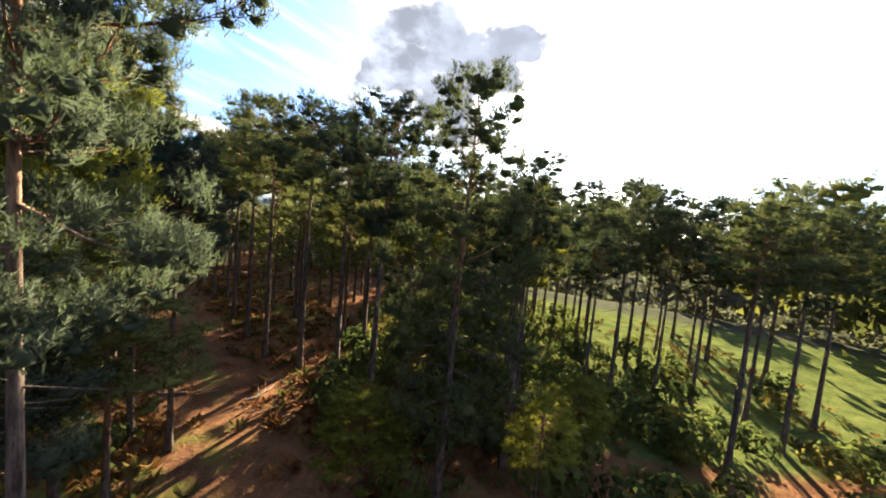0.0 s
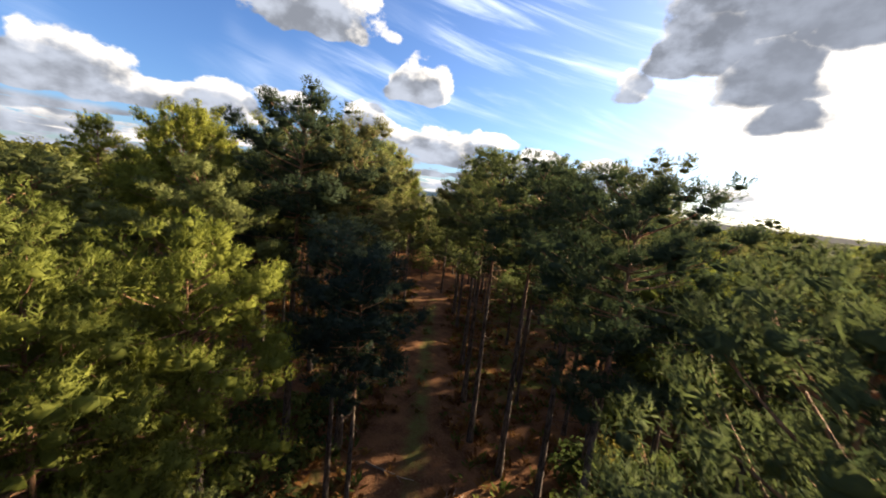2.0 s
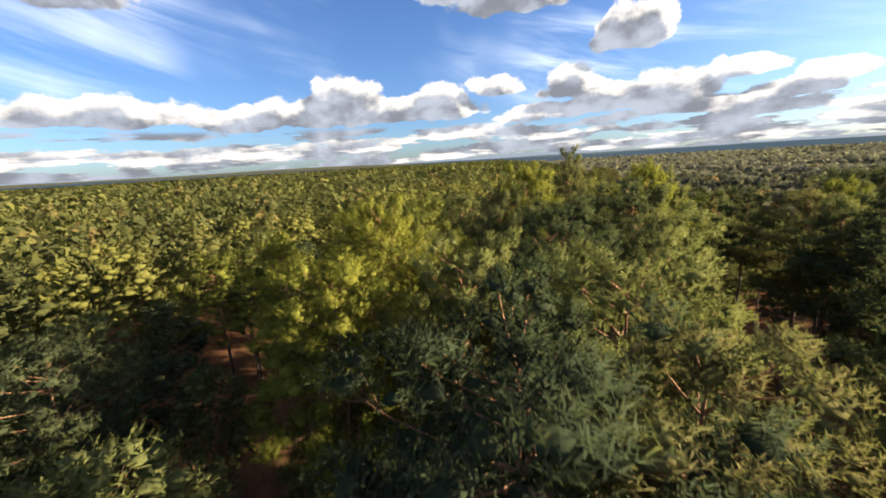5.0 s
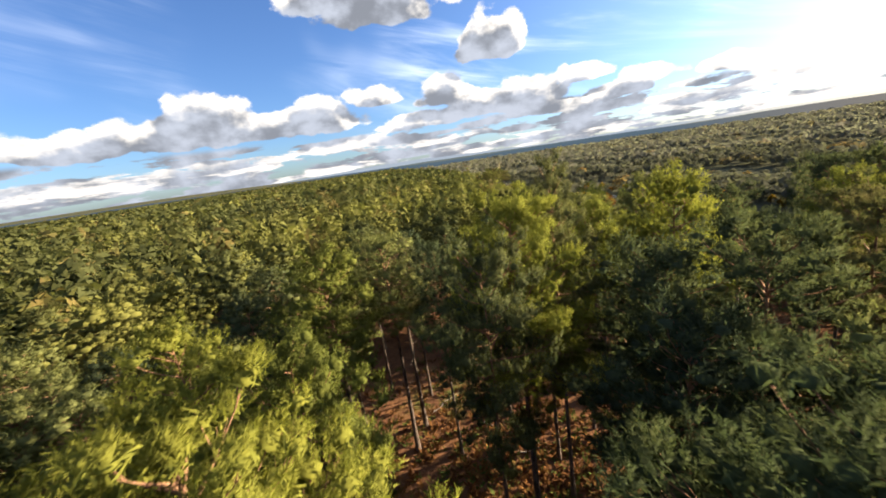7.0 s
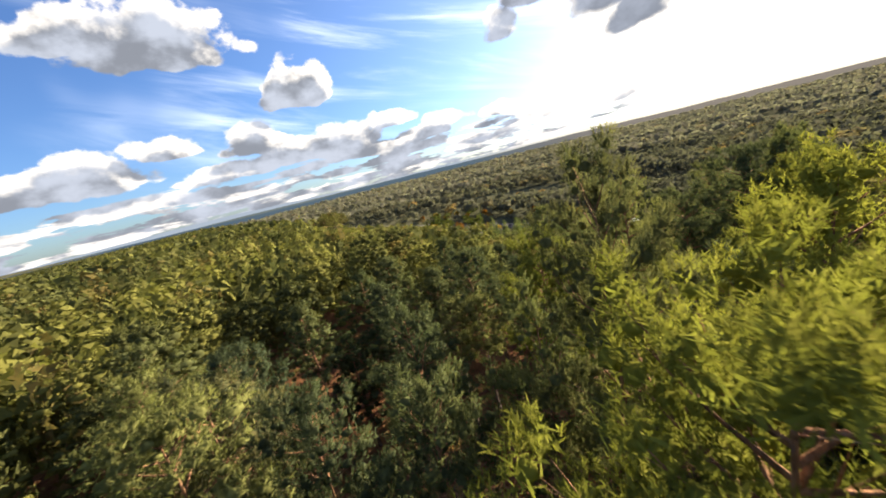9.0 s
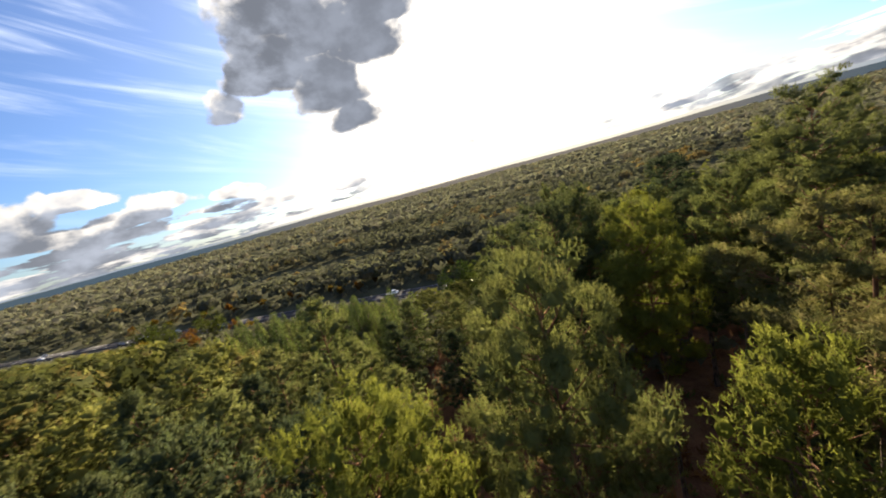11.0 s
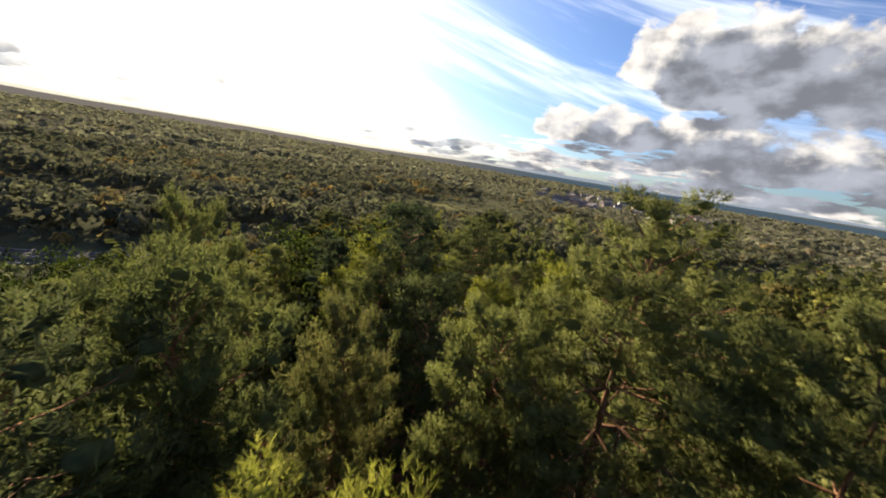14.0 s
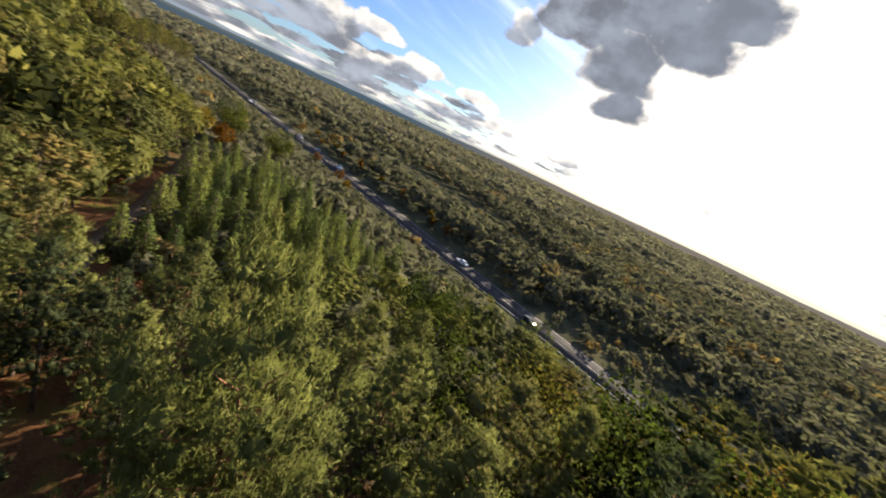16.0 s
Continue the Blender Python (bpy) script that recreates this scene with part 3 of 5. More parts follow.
def make_pine(seed, height, crown_from, spread, detail, mat, label, shape=0.3, taper=0.6, clump=0.36, flat=0.75, tiers=0.7, lean=0.25, dense=1.0):
    """A pine with a tapered trunk, limbs in loose whorls and fans of twigs, each with a knot of needle tufts at its end.
    detail: tufts on a twig, blades on a tuft, their length and half width, close scraps inside each knot and their size. dense: above 1, limbs carry level plates of foliage."""
    tufts, blades, blade, width, scraps, scrap = detail
    rng = np.random.default_rng(seed)
    thing = tagged(new("pine_tree"), label, "tree", "pines of the wood")
    wood = Tubes()
    steps = 9
    zs = np.linspace(-0.25, height - 0.15, steps)
    sway = np.cumsum(rng.normal(0, lean / steps, (steps, 2)), 0) * (np.arange(steps)[:, None] / steps)
    spine = np.column_stack([sway, zs])
    foot = 0.0092 * height + 0.022
    wood.limb(spine, foot * (1 - 0.9 * (np.arange(steps) / (steps - 1)) ** 1.1) * np.where(np.arange(steps) == 0, 1.35, 1.0), 7)
    on_trunk = lambda z: np.array([np.interp(z, zs, spine[:, 0]), np.interp(z, zs, spine[:, 1]), z])
    limbs, z, first = [], crown_from, rng.random() * 6.3
    while z < height - 0.22:
        u = (z - crown_from) / (height - crown_from)
        reach = 1.14 * spread * min(1.0, 0.70 + 1.5 * u) * max(0.04, 1 - max(u - shape, 0) / (1 - shape)) ** taper
        first += 1.9
        for turn in first + np.arange(5 if u < 0.8 else 4) * (1.2566 if u < 0.8 else 1.571):
            if rng.random() < 0.05:
                continue
            limbs.append((z + rng.normal(0, 0.14), turn + rng.normal(0, 0.28), reach * rng.uniform(0.68, 1.14), math.radians(-8 + 50 * u ** 1.3 + rng.normal(0, 8))))
        z += tiers * rng.uniform(0.75, 1.2) * (1.0 - 0.45 * u)
    centres, sizes, leans = [], [], []
    for z, turn, length, rise in limbs:
        out = np.array([math.cos(turn), math.sin(turn), 0.0])
        cross = np.array([-out[1], out[0], 0.0])
        root = on_trunk(z)
        sag = rng.normal(-0.03, 0.06)
        way = lambda v: root + np.outer(v * length * math.cos(rise), out) + np.outer(v * length * math.sin(rise) + sag * length * v + 0.16 * length * v ** 3, (0, 0, 1))
        wood.limb(way(np.array([0.0, 0.4, 0.72, 0.96])), [0.020 + 0.011 * length, 0.014 + 0.006 * length, 0.010, 0.005], 3)
        area = 0.42 * length * length + 0.12
        count = max(2, int(dense * area / (1.5 * clump * clump) + rng.random()))
        v = 0.16 + 0.84 * rng.random(count) ** 0.8
        v[0] = 1.0
        aside = rng.uniform(-1, 1, count) * 0.55 * length * np.sqrt(np.clip(1.06 - v, 0.0, 1)) * np.clip(v * 2.2, 0, 1)
        aside[0] = 0.0
        knot = way(v) + aside[:, None] * cross + np.outer(np.abs(rng.normal(0, 0.16 / dense, count)) * (0.4 + 0.25 * length) - 0.10 * np.abs(aside), (0, 0, 1))
        from_limb = way(np.clip(v - 0.20 - 0.1 * np.abs(aside) / max(length, 0.2), 0.05, 1))
        for p, q in zip(from_limb, knot) if blades > 5 else ():
            wood.limb([p, q], [0.010, 0.003], 3)
        centres.append(knot)
        sizes.append(clump * rng.uniform(0.72, 1.25, count) * min(1.0, 0.62 + 0.22 * length))
        leans.append(unit(knot - from_limb))
    # dead stubs under the crown
    for k in range(11):
        z = rng.uniform(0.45 * crown_from, crown_from)
        turn, length = rng.random() * 6.3, rng.uniform(0.4, 1.6)
        out = np.array([math.cos(turn), math.sin(turn), rng.normal(-0.1, 0.15)])
        wood.limb([on_trunk(z), on_trunk(z) + out * length + (0, 0, -0.05)], [0.018, 0.004], 3)
    tip = on_trunk(height - 0.15)
    centres.append(tip[None] + rng.normal(0, 0.06, (3, 3)))
    sizes.append(np.full(3, clump * 0.6))
    leans.append(np.tile((0.0, 0.0, 1.0), (3, 1)))
    centres, sizes, leans = np.concatenate(centres), np.concatenate(sizes), np.concatenate(leans)
    # tufts stand round the end of each twig, most of them upwards
    n = len(centres)
    out = unit(rng.normal(size=(n, tufts, 3)) * (1, 1, 0.75) + leans[:, None] * 0.55 + (0, 0, 0.55))
    at = centres[:, None] + out * (rng.uniform(0.36, 0.84, (n, tufts, 1)) * sizes[:, None, None]) * (1, 1, flat)
    crown_way = unit((at - np.stack([0 * at[..., 0], 0 * at[..., 0], np.clip(at[..., 2] - 0.8, 0, height * 0.92)], -1)) * (1, 1, 0.7))
    aim = unit(out * 0.6 + crown_way * 0.2 + (0, 0, 0.75) + rng.normal(0, 0.15, at.shape)).reshape(-1, 3)
    soft = unit(out * 0.95 + crown_way * 0.35 + (0, 0, 0.08)).reshape(-1, 3)
    corners, tris, facing = shoots(rng, at.reshape(-1, 3), aim, soft, blades, blade, width, blade * 1.5)
    # the close heart of each knot, with older needles lying over it
    core = unit(CORE[None] + rng.normal(0, 0.16, (n, len(CORE), 3)))
    bulge = rng.uniform(0.26, 0.46, (n, len(CORE), 1)) * (1.0 if blades > 5 else 1.12) * sizes[:, None, None]
    core_at = centres[:, None] + core * bulge * (1, 1, flat * 0.9) - (0, 0, 0.04)
    core_way = unit(core * 0.95 + crown_way[:, :1] * 0.35)
    core_tris = (CORE_TRIS[None] + (np.arange(n) * len(CORE))[:, None, None]).reshape(-1, 3)
    under = unit(rng.normal(size=(n, scraps, 3)) * (1, 1, 0.8) + (0, 0, 0.15))
    inner = centres[:, None] + under * (rng.uniform(0.36, 0.78, (n, scraps, 1)) * sizes[:, None, None]) * (1, 1, flat)
    way_in = unit(0.9 * under + crown_way[:, :1] * 0.4)
    heart, heart_tris, heart_facing = scales(rng, inner.reshape(-1, 3), way_in.reshape(-1, 3), scrap)
    heart_tris = np.concatenate([heart_tris, core_tris + len(heart)])
    heart, heart_facing = np.concatenate([heart, core_at.reshape(-1, 3)]), np.concatenate([heart_facing, core_way.reshape(-1, 3)])
    tris = np.concatenate([tris, heart_tris + len(corners)])
    corners, facing = np.concatenate([corners, heart]), np.concatenate([facing, heart_facing])
    shrink = np.array([1.0, 1.0, height / corners[:, 2].max()])
    corners = corners * shrink
    wood.verts = [v * shrink for v in wood.verts]
    part("trunk", wood.mesh("trunk", BARK), thing, "rough grey-brown bark turning orange higher up")
    part("crown", tri_mesh("crown", corners, tris, mat, None, facing), thing, "sprays of green needles")
    return thing


def make_spruce(seed, height, spread, mat):
    rng = np.random.default_rng(seed)
    thing = tagged(new("young_spruce"), "light green young conical spruce beside the dirt track", "tree", "young spruces")
    wood = Tubes()
    wood.limb([(0, 0, -0.2), (0, 0, height * 0.5), (0, 0, height)], [0.11, 0.06, 0.01], 7)
    at, aim = [], []
    z = 0.35
    while z < height - 0.15:
        reach = (spread * (1 - z / height) ** 0.85 + 0.08) * rng.uniform(0.72, 1.12)
        for turn in np.arange(7) * 0.898 + rng.random() * 6.3:
            length = reach * rng.uniform(0.8, 1.15)
            out = np.array([math.cos(turn), math.sin(turn), 0.0])
            count = max(2, int(length * 6))
            v = rng.random(count) ** 0.6
            side = rng.uniform(-1, 1, count) * 0.25 * length * (1.1 - v)
            at.append(np.outer(v * length, out) + np.outer(side, (-out[1], out[0], 0)) + np.outer(z - 0.14 * v * length + rng.normal(0, 0.04, count), (0, 0, 1)))
            aim.append(unit(out + np.array([0, 0, 0.25]) + rng.normal(0, 0.3, (count, 3))))
            wood.limb([(0, 0, z), out * length * 0.9 + (0, 0, z - 0.12 * length)], [0.02, 0.005], 3)
        z += 0.40
    at, aim = np.concatenate(at), np.concatenate(aim)
    soft = unit(unit(at * (1, 1, 0)) + (0, 0, 0.75) + rng.normal(0, 0.45, at.shape))
    corners, tris, facing = shoots(rng, at, aim, soft, 4, 0.28, 0.065, 0.1)
    part("trunk", wood.mesh("trunk", BARK), thing)
    part("crown", tri_mesh("crown", corners, tris, mat, None, facing), thing)
    return thing


def make_broadleaf(seed, height, spread, mat, label, leaves=3800):
    rng = np.random.default_rng(seed)
    thing = tagged(new("broadleaf_tree"), label, "tree", "broadleaf trees of the slope")
    wood = Tubes()
    wood.limb([(0, 0, -0.2), (0.1, 0, height * 0.3), (0.05, 0.1, height * 0.75)], [0.16, 0.12, 0.03], 8)
    centres = []
    for k in range(24):
        way = unit(rng.normal(size=3) * (1, 1, 0.8))
        centre = np.array([0, 0, height * 0.62]) + way * np.array([spread, spread, height * 0.36]) * rng.uniform(0.45, 0.85)
        centres.append(centre)
        root = np.array([0.08, 0.04, height * rng.uniform(0.25, 0.5)])
        wood.limb([root, (root + centre) / 2 + (0, 0, 0.1), centre], [0.06, 0.035, 0.01], 4)
    pick = rng.integers(0, 24, leaves)
    out = unit(rng.normal(size=(leaves, 3)) + (0, 0, 0.3))
    at = np.array(centres)[pick] + out * spread * 0.36 * rng.random((leaves, 1)) ** 0.25
    soft = unit(out + 0.5 * unit(at - (0, 0, height * 0.5)))
    grow, wide = unit(rng.normal(size=(leaves, 3)) + (0, 0, -0.2)), unit(soft + 0.5 * rng.normal(size=(leaves, 3)))
    size = rng.uniform(0.10, 0.19, (leaves, 1)) * (spread / 2.2) ** 0.5
    side = unit(np.cross(grow, wide)) * size * 0.5
    side = np.where((np.cross(side, grow) * soft).sum(-1, keepdims=True) > 0, -side, side)
    facing = np.repeat(unit(soft + 0.25 * rng.normal(size=(leaves, 3))), 4, 0)
    corners = np.stack([at, at + grow * size * 0.5 + side, at + grow * size, at + grow * size * 0.5 - side], 1).reshape(-1, 3)
    k = np.arange(leaves)[:, None] * 4
    tris = np.concatenate([k + np.array([[0, 1, 2]]), k + np.array([[0, 2, 3]])])
    part("trunk", wood.mesh("trunk", BARK), thing)
    part("crown", tri_mesh("crown", corners, tris, mat, None, facing), thing)
    return thing


TALL = "tall pine with a bare trunk and layered dark green crown"
GREY = "grey-green pine with a dense domed crown in the shade"
BUSHY = "bushy yellow-green pine standing low in the canopy"
OLD = "old pine with a broad ragged crown and orange upper trunk"
THICK = "young pine, bushy almost down to the ground"
PINES = {}
BASE_H = 16.0
NEAR = (18, 13, 0.115, 0.0080, 34, 0.10)         # tufts on a twig, blades on a tuft, their length and half width, scraps and their size
FINE = (15, 10, 0.130, 0.0115, 28, 0.115)
MID = (12, 7, 0.16, 0.0175, 20, 0.135)
COARSE = (9, 5, 0.22, 0.032, 11, 0.17)
for kind, rows in {
    "tall": [(21, 16, 10.4, 2.3, MID, NEEDLES, TALL, 0.4, 0.5, 0.53, 0.6, 0.78), (22, 16, 11.0, 2.1, MID, NEEDLES, TALL, 0.4, 0.55, 0.53, 0.6, 0.75), (23, 16, 10.0, 2.4, MID, NEEDLES, TALL, 0.35, 0.6, 0.53, 0.6, 0.80)],
    "old": [(31, 16, 10.6, 2.7, MID, NEEDLES, OLD, 0.5, 0.42, 0.55, 0.6, 0.82), (32, 16, 11.2, 2.5, MID, NEEDLES, OLD, 0.5, 0.45, 0.55, 0.6, 0.80)],
    "bushy": [(41, 16, 9.4, 2.4, MID, NEEDLES_BRIGHT, BUSHY, 0.3, 0.5, 0.53, 0.85, 0.72), (42, 16, 10.0, 2.1, MID, NEEDLES_BRIGHT, BUSHY, 0.25, 0.55, 0.53, 0.85, 0.72), (43, 16, 9.0, 2.6, MID, NEEDLES_BRIGHT, BUSHY, 0.35, 0.5, 0.53, 0.85, 0.72)],
    "close": [(81, 16, 9.8, 2.4, FINE, NEEDLES_BRIGHT, BUSHY, 0.3, 0.5, 0.45, 0.85, 0.66), (83, 16, 9.4, 2.4, FINE, NEEDLES_BRIGHT, BUSHY, 0.35, 0.5, 0.45, 0.85, 0.66)],
    "shade": [(82, 16, 10.2, 2.5, FINE, NEEDLES, OLD, 0.45, 0.45, 0.46, 0.65, 0.76), (84, 16, 10.6, 2.2, FINE, NEEDLES, TALL, 0.4, 0.55, 0.46, 0.65, 0.74)],
    "grey": [(94, 16, 10.0, 2.5, FINE, NEEDLES_GREY, GREY, 0.4, 0.45, 0.46, 0.7, 0.74)],
    "grey_near": [(95, 16, 8.6, 2.5, NEAR, NEEDLES_GREY, GREY, 0.45, 0.45, 0.43, 0.6, 0.80)],
    "deep": [(96, 16, 5.2, 2.4, FINE, NEEDLES, OLD, 0.4, 0.42, 0.50, 0.7, 0.95)],
    "layered": [(85, 16, 10.2, 2.6, FINE, NEEDLES, OLD, 0.4, 0.45, 0.40, 0.46, 1.12, 0.25, 1.8)],
    "close_mixed": [(98, 16, 9.6, 2.4, FINE, NEEDLES_MIXED, BUSHY, 0.35, 0.5, 0.45, 0.85, 0.68)],
    "nearest": [(90, 16, 9.4, 2.4, NEAR, NEEDLES, TALL, 0.4, 0.55, 0.43, 0.65, 0.76)],
    "near_mixed": [(97, 16, 9.0, 2.4, NEAR, NEEDLES_MIXED, BUSHY, 0.35, 0.5, 0.43, 0.8, 0.70)],
    "near_bright": [(92, 16, 9.0, 2.5, NEAR, NEEDLES_BRIGHT, BUSHY, 0.35, 0.5, 0.43, 0.8, 0.70)],
    "thicket": [(86, 16, 4.0, 3.0, COARSE, NEEDLES_MIXED, THICK, 0.25, 0.6, 0.78, 0.8, 1.15), (87, 16, 5.0, 2.7, COARSE, NEEDLES, THICK, 0.25, 0.65, 0.75, 0.8, 1.1)],
    "young": [(88, 16, 6.0, 2.8, MID, NEEDLES_MIXED, THICK, 0.3, 0.55, 0.58, 0.8, 0.95), (89, 16, 8.4, 2.5, MID, NEEDLES, TALL, 0.35, 0.55, 0.58, 0.7, 0.85)],
    "wood": [(51, 16, 9.8, 2.4, COARSE, NEEDLES, TALL, 0.35, 0.55, 0.68, 0.65, 0.82), (52, 16, 10.6, 2.2, COARSE, NEEDLES, TALL, 0.4, 0.55, 0.66, 0.65, 0.82), (53, 16, 9.4, 2.5, COARSE, NEEDLES, TALL, 0.35, 0.5, 0.69, 0.65, 0.82), (54, 16, 9.8, 2.4, COARSE, NEEDLES_BRIGHT, BUSHY, 0.3, 0.5, 0.68, 0.75, 0.82)],
}.items():
    PINES[kind] = [make_pine(*row) for row in rows]
STANDING = []                            # places already taken: x, y


def rooted(x, y, scale_xy, scale_z, turn):
    z = float(terrain(x, y))
    return pose(x, y, z, 0, 0, turn) @ Matrix.Diagonal((scale_xy, scale_xy, scale_z, 1))


used = set()
FAR_PINES = []                           # those too far off to tell apart singly: x, y, base, height, radius, tint


def plant(kinds, which, x, y, height, broad=1.0, turn=None):
    """Stands a pine of that height at a place; the first of each kind is the tree itself, the others are copies."""
    if min(math.hypot(x - row[1], y - row[2]) for row in PATH) > 31:
        STANDING.append((x, y))
        FAR_PINES.append((x, y, float(terrain(x, y)), height, 2.6 * broad, float(RNG.random())))
        return None
    model = kinds[which % len(kinds)]
    tall = height / BASE_H
    m = rooted(x, y, tall * broad, tall, turn if turn is not None else float(RNG.uniform(0, 360)))
    STANDING.append((x, y))
    if model in used:
        return copy_thing(model, m @ Matrix.Diagonal([1 / v for v in model.scale] + [1.0]))
    used.add(model)
    model.matrix_basis = m
    return model


# the ride's edges and what is seen down it
for k, (x, y, h, kind, broad) in enumerate([
        (-15.9, 9.5, 17.3, "shade", 1.1), (-15.0, 11.9, 16.8, "shade", 1.1), (-10.7, 17.6, 16.2, "tall", 0.95), (-13.4, 20.6, 16.8, "tall", 1.0),
        (-8.2, 16.6, 16.0, "tall", 1.0), (-5.1, 19.3, 16.4, "old", 0.9), (-16.6, 24.6, 16.5, "tall", 1.0), (-12.3, 26.2, 16.8, "tall", 1.0),
        (-18.6, 14.4, 17.0, "shade", 1.1), (-22.6, 20.2, 16.6, "tall", 0.9), (-26.3, 18.9, 16.2, "tall", 0.9), (-22.3, 31.2, 16.4, "tall", 0.9),
        (-20.6, 30.6, 16.2, "old", 0.8), (-31.4, 27.6, 16.0, "tall", 0.9)]):
    plant(PINES[kind], k, x, y, h, broad)
for k, (x, y, h, kind, broad) in enumerate([
        (-14.7, 5.6, 14.4, "layered", 0.9), (-13.3, 1.0, 13.0, "close", 0.95), (-8.9, 3.6, 12.8, "close", 1.0), (-8.5, 1.4, 12.3, "close", 1.05), (-6.9, 0.5, 8.8, "grey", 1.2), (-10.8, -1.4, 12.0, "grey", 1.1), (-11.7, 9.0, 12.5, "grey", 1.0), (-9.9, 8.6, 11.8, "grey", 0.95),
        (-0.1, 5.0, 13.5, "deep", 0.95), (2.6, 9.4, 12.6, "shade", 1.15), (3.6, 12.6, 11.6, "bushy", 0.9), (-4.9, -0.6, 16.6, "grey_near", 0.66), (-3.2, 11.8, 14.9, "shade", 1.1), (-5.8, 15.6, 15.2, "tall", 1.05),
        (-2.2, 5.2, 5.0, "bushy", 1.5), (0.4, 9.4, 4.6, "bushy", 1.4), (2.6, 5.2, 5.4, "bushy", 1.4), (5.0, 8.6, 4.4, "bushy", 1.5), (-6.8, 2.6, 8.6, "tall", 1.3),
        (-22.9, 7.2, 16.6, "close", 1.0), (-21.7, 10.9, 16.9, "shade", 0.85), (-24.6, -1.1, 14.6, "tall", 1.1), (-18.4, -0.9, 13.2, "tall", 1.1), (-23.8, -3.9, 13.8, "old", 1.0)]):
    plant(PINES[kind], k, x, y, h, broad)
for k, (x, y, h, kind, broad) in enumerate([
        (9.8, 34.4, 14.5, "tall", 0.9), (16.3, 28.8, 15.0, "tall", 1.0), (22.7, 30.7, 14.0, "old", 0.9), (21.8, 24.8, 13.5, "tall", 1.0), (23.1, 20.9, 15.2, "old", 1.0),
        (10.6, 17.6, 13.4, "tall", 1.0), (15.4, 23.2, 14.2, "old", 1.0), (11.8, 9.8, 11.8, "tall", 1.1), (16.5, 12.4, 12.2, "old", 1.0), (20.6, 14.9, 12.6, "tall", 1.0)]):
    plant(PINES[kind], k, x, y, h, broad)
for k in range(110):
    x, y = float(RNG.uniform(3, 27)), float(RNG.uniform(13, 40))
    if min(math.hypot(x - a, y - b) for a, b in STANDING) > 2.1 and x + 0.25 * y < 25:
        plant(PINES["wood"], k, x, y, float(RNG.uniform(11.0, 14.2)), 0.95)
# flown over further on
for k, (x, y, h, kind, broad) in enumerate([
        (-34.2, 24.3, 19.5, "nearest", 0.6), (-32.7, 20.0, 18.6, "near_bright", 0.9), (-31.3, 17.1, 17.6, "shade", 0.7), (-27.9, 21.3, 16.8, "tall", 1.0), (-25.5, 21.4, 17.7, "shade", 0.9),
        (-23.1, 15.0, 17.5, "near_mixed", 1.0), (-24.4, 12.2, 16.4, "close", 0.6), (-27.9, 9.6, 17.6, "near_bright", 1.05), (-31.4, 11.5, 16.9, "close", 0.75), (-43.6, 19.6, 16.0, "tall", 1.0), (-29.8, 24.6, 15.0, "shade", 0.9), (-42.7, 15.6, 16.6, "bushy", 1.0), (-30.1, 27.0, 18.4, "bushy", 0.85), (-38.2, 33.4, 16.0, "close", 0.75),
        (-45.4, 21.4, 15.8, "tall", 1.0), (-36.9, 9.0, 16.4, "bushy", 0.9), (-30.8, 5.1, 16.1, "bushy", 0.95), (-34.4, 33.55, 17.6, "near_mixed", 0.72), (-28.4, 44.6, 16.8, "tall", 1.0)]):
    plant(PINES[kind], k, x, y, h, broad)
for k, (x, y, h, kind, broad) in enumerate([
        (-41.1, 21.6, 15.4, "tall", 0.7), (-38.1, 22.4, 15.6, "tall", 0.7), (-36.4, 25.9, 16.0, "tall", 0.7), (-48.2, 23.8, 15.0, "tall", 0.8), (-51.6, 21.7, 15.0, "tall", 0.8),
        (-41.5, 26.7, 15.5, "tall", 0.75)]):
    plant(PINES[kind], k, x, y, h, broad)
# round the last turn
for k, (x, y, h, kind, broad) in enumerate([
        (-17.4, 40.6, 19.2, "nearest", 1.15), (-16.7, 36.0, 18.4, "layered", 0.95), (-25.1, 34.2, 16.7, "layered", 1.15), (-26.8, 40.4, 16.4, "close", 0.75), (-31.8, 39.8, 15.8, "shade", 0.85),
        (-26.4, 45.6, 17.1, "close_mixed", 0.85), (-24.6, 51.5, 17.0, "close_mixed", 0.62), (-22.6, 45.8, 15.4, "close_mixed", 0.65), (-19.6, 43.0, 16.0, "close_mixed", 0.8), (-14.6, 52.7, 16.6, "tall", 1.0), (-7.2, 53.6, 15.3, "tall", 1.0),
        (-15.1, 54.6, 14.5, "bushy", 0.9), (-29.4, 48.6, 15.6, "tall", 0.8), (-30.8, 31.7, 15.2, "bushy", 0.75), (-8.9, 40.2, 15.0, "tall", 0.8), (-7.6, 41.6, 15.2, "tall", 0.8),
        (-9.3, 37.9, 15.4, "tall", 0.8), (-10.1, 49.6, 12.9, "bushy", 1.0), (-4.4, 51.6, 12.2, "tall", 1.0), (-8.6, 46.4, 14.2, "bushy", 0.9), (-2.9, 48.4, 13.6, "bushy", 0.95), (2.4, 54.4, 10.4, "tall", 1.1), (-5.6, 56.6, 11.6, "bushy", 1.05), (4.6, 50.4, 12.0, "tall", 1.0), (6.2, 54.0, 12.0, "bushy", 1.1), (9.0, 52.4, 11.8, "tall", 1.1), (13.5, 54.0, 10.6, "tall", 1.1), (8.0, 56.5, 9.5, "tall", 1.1)]):
    plant(PINES[kind], k, x, y, h, broad)

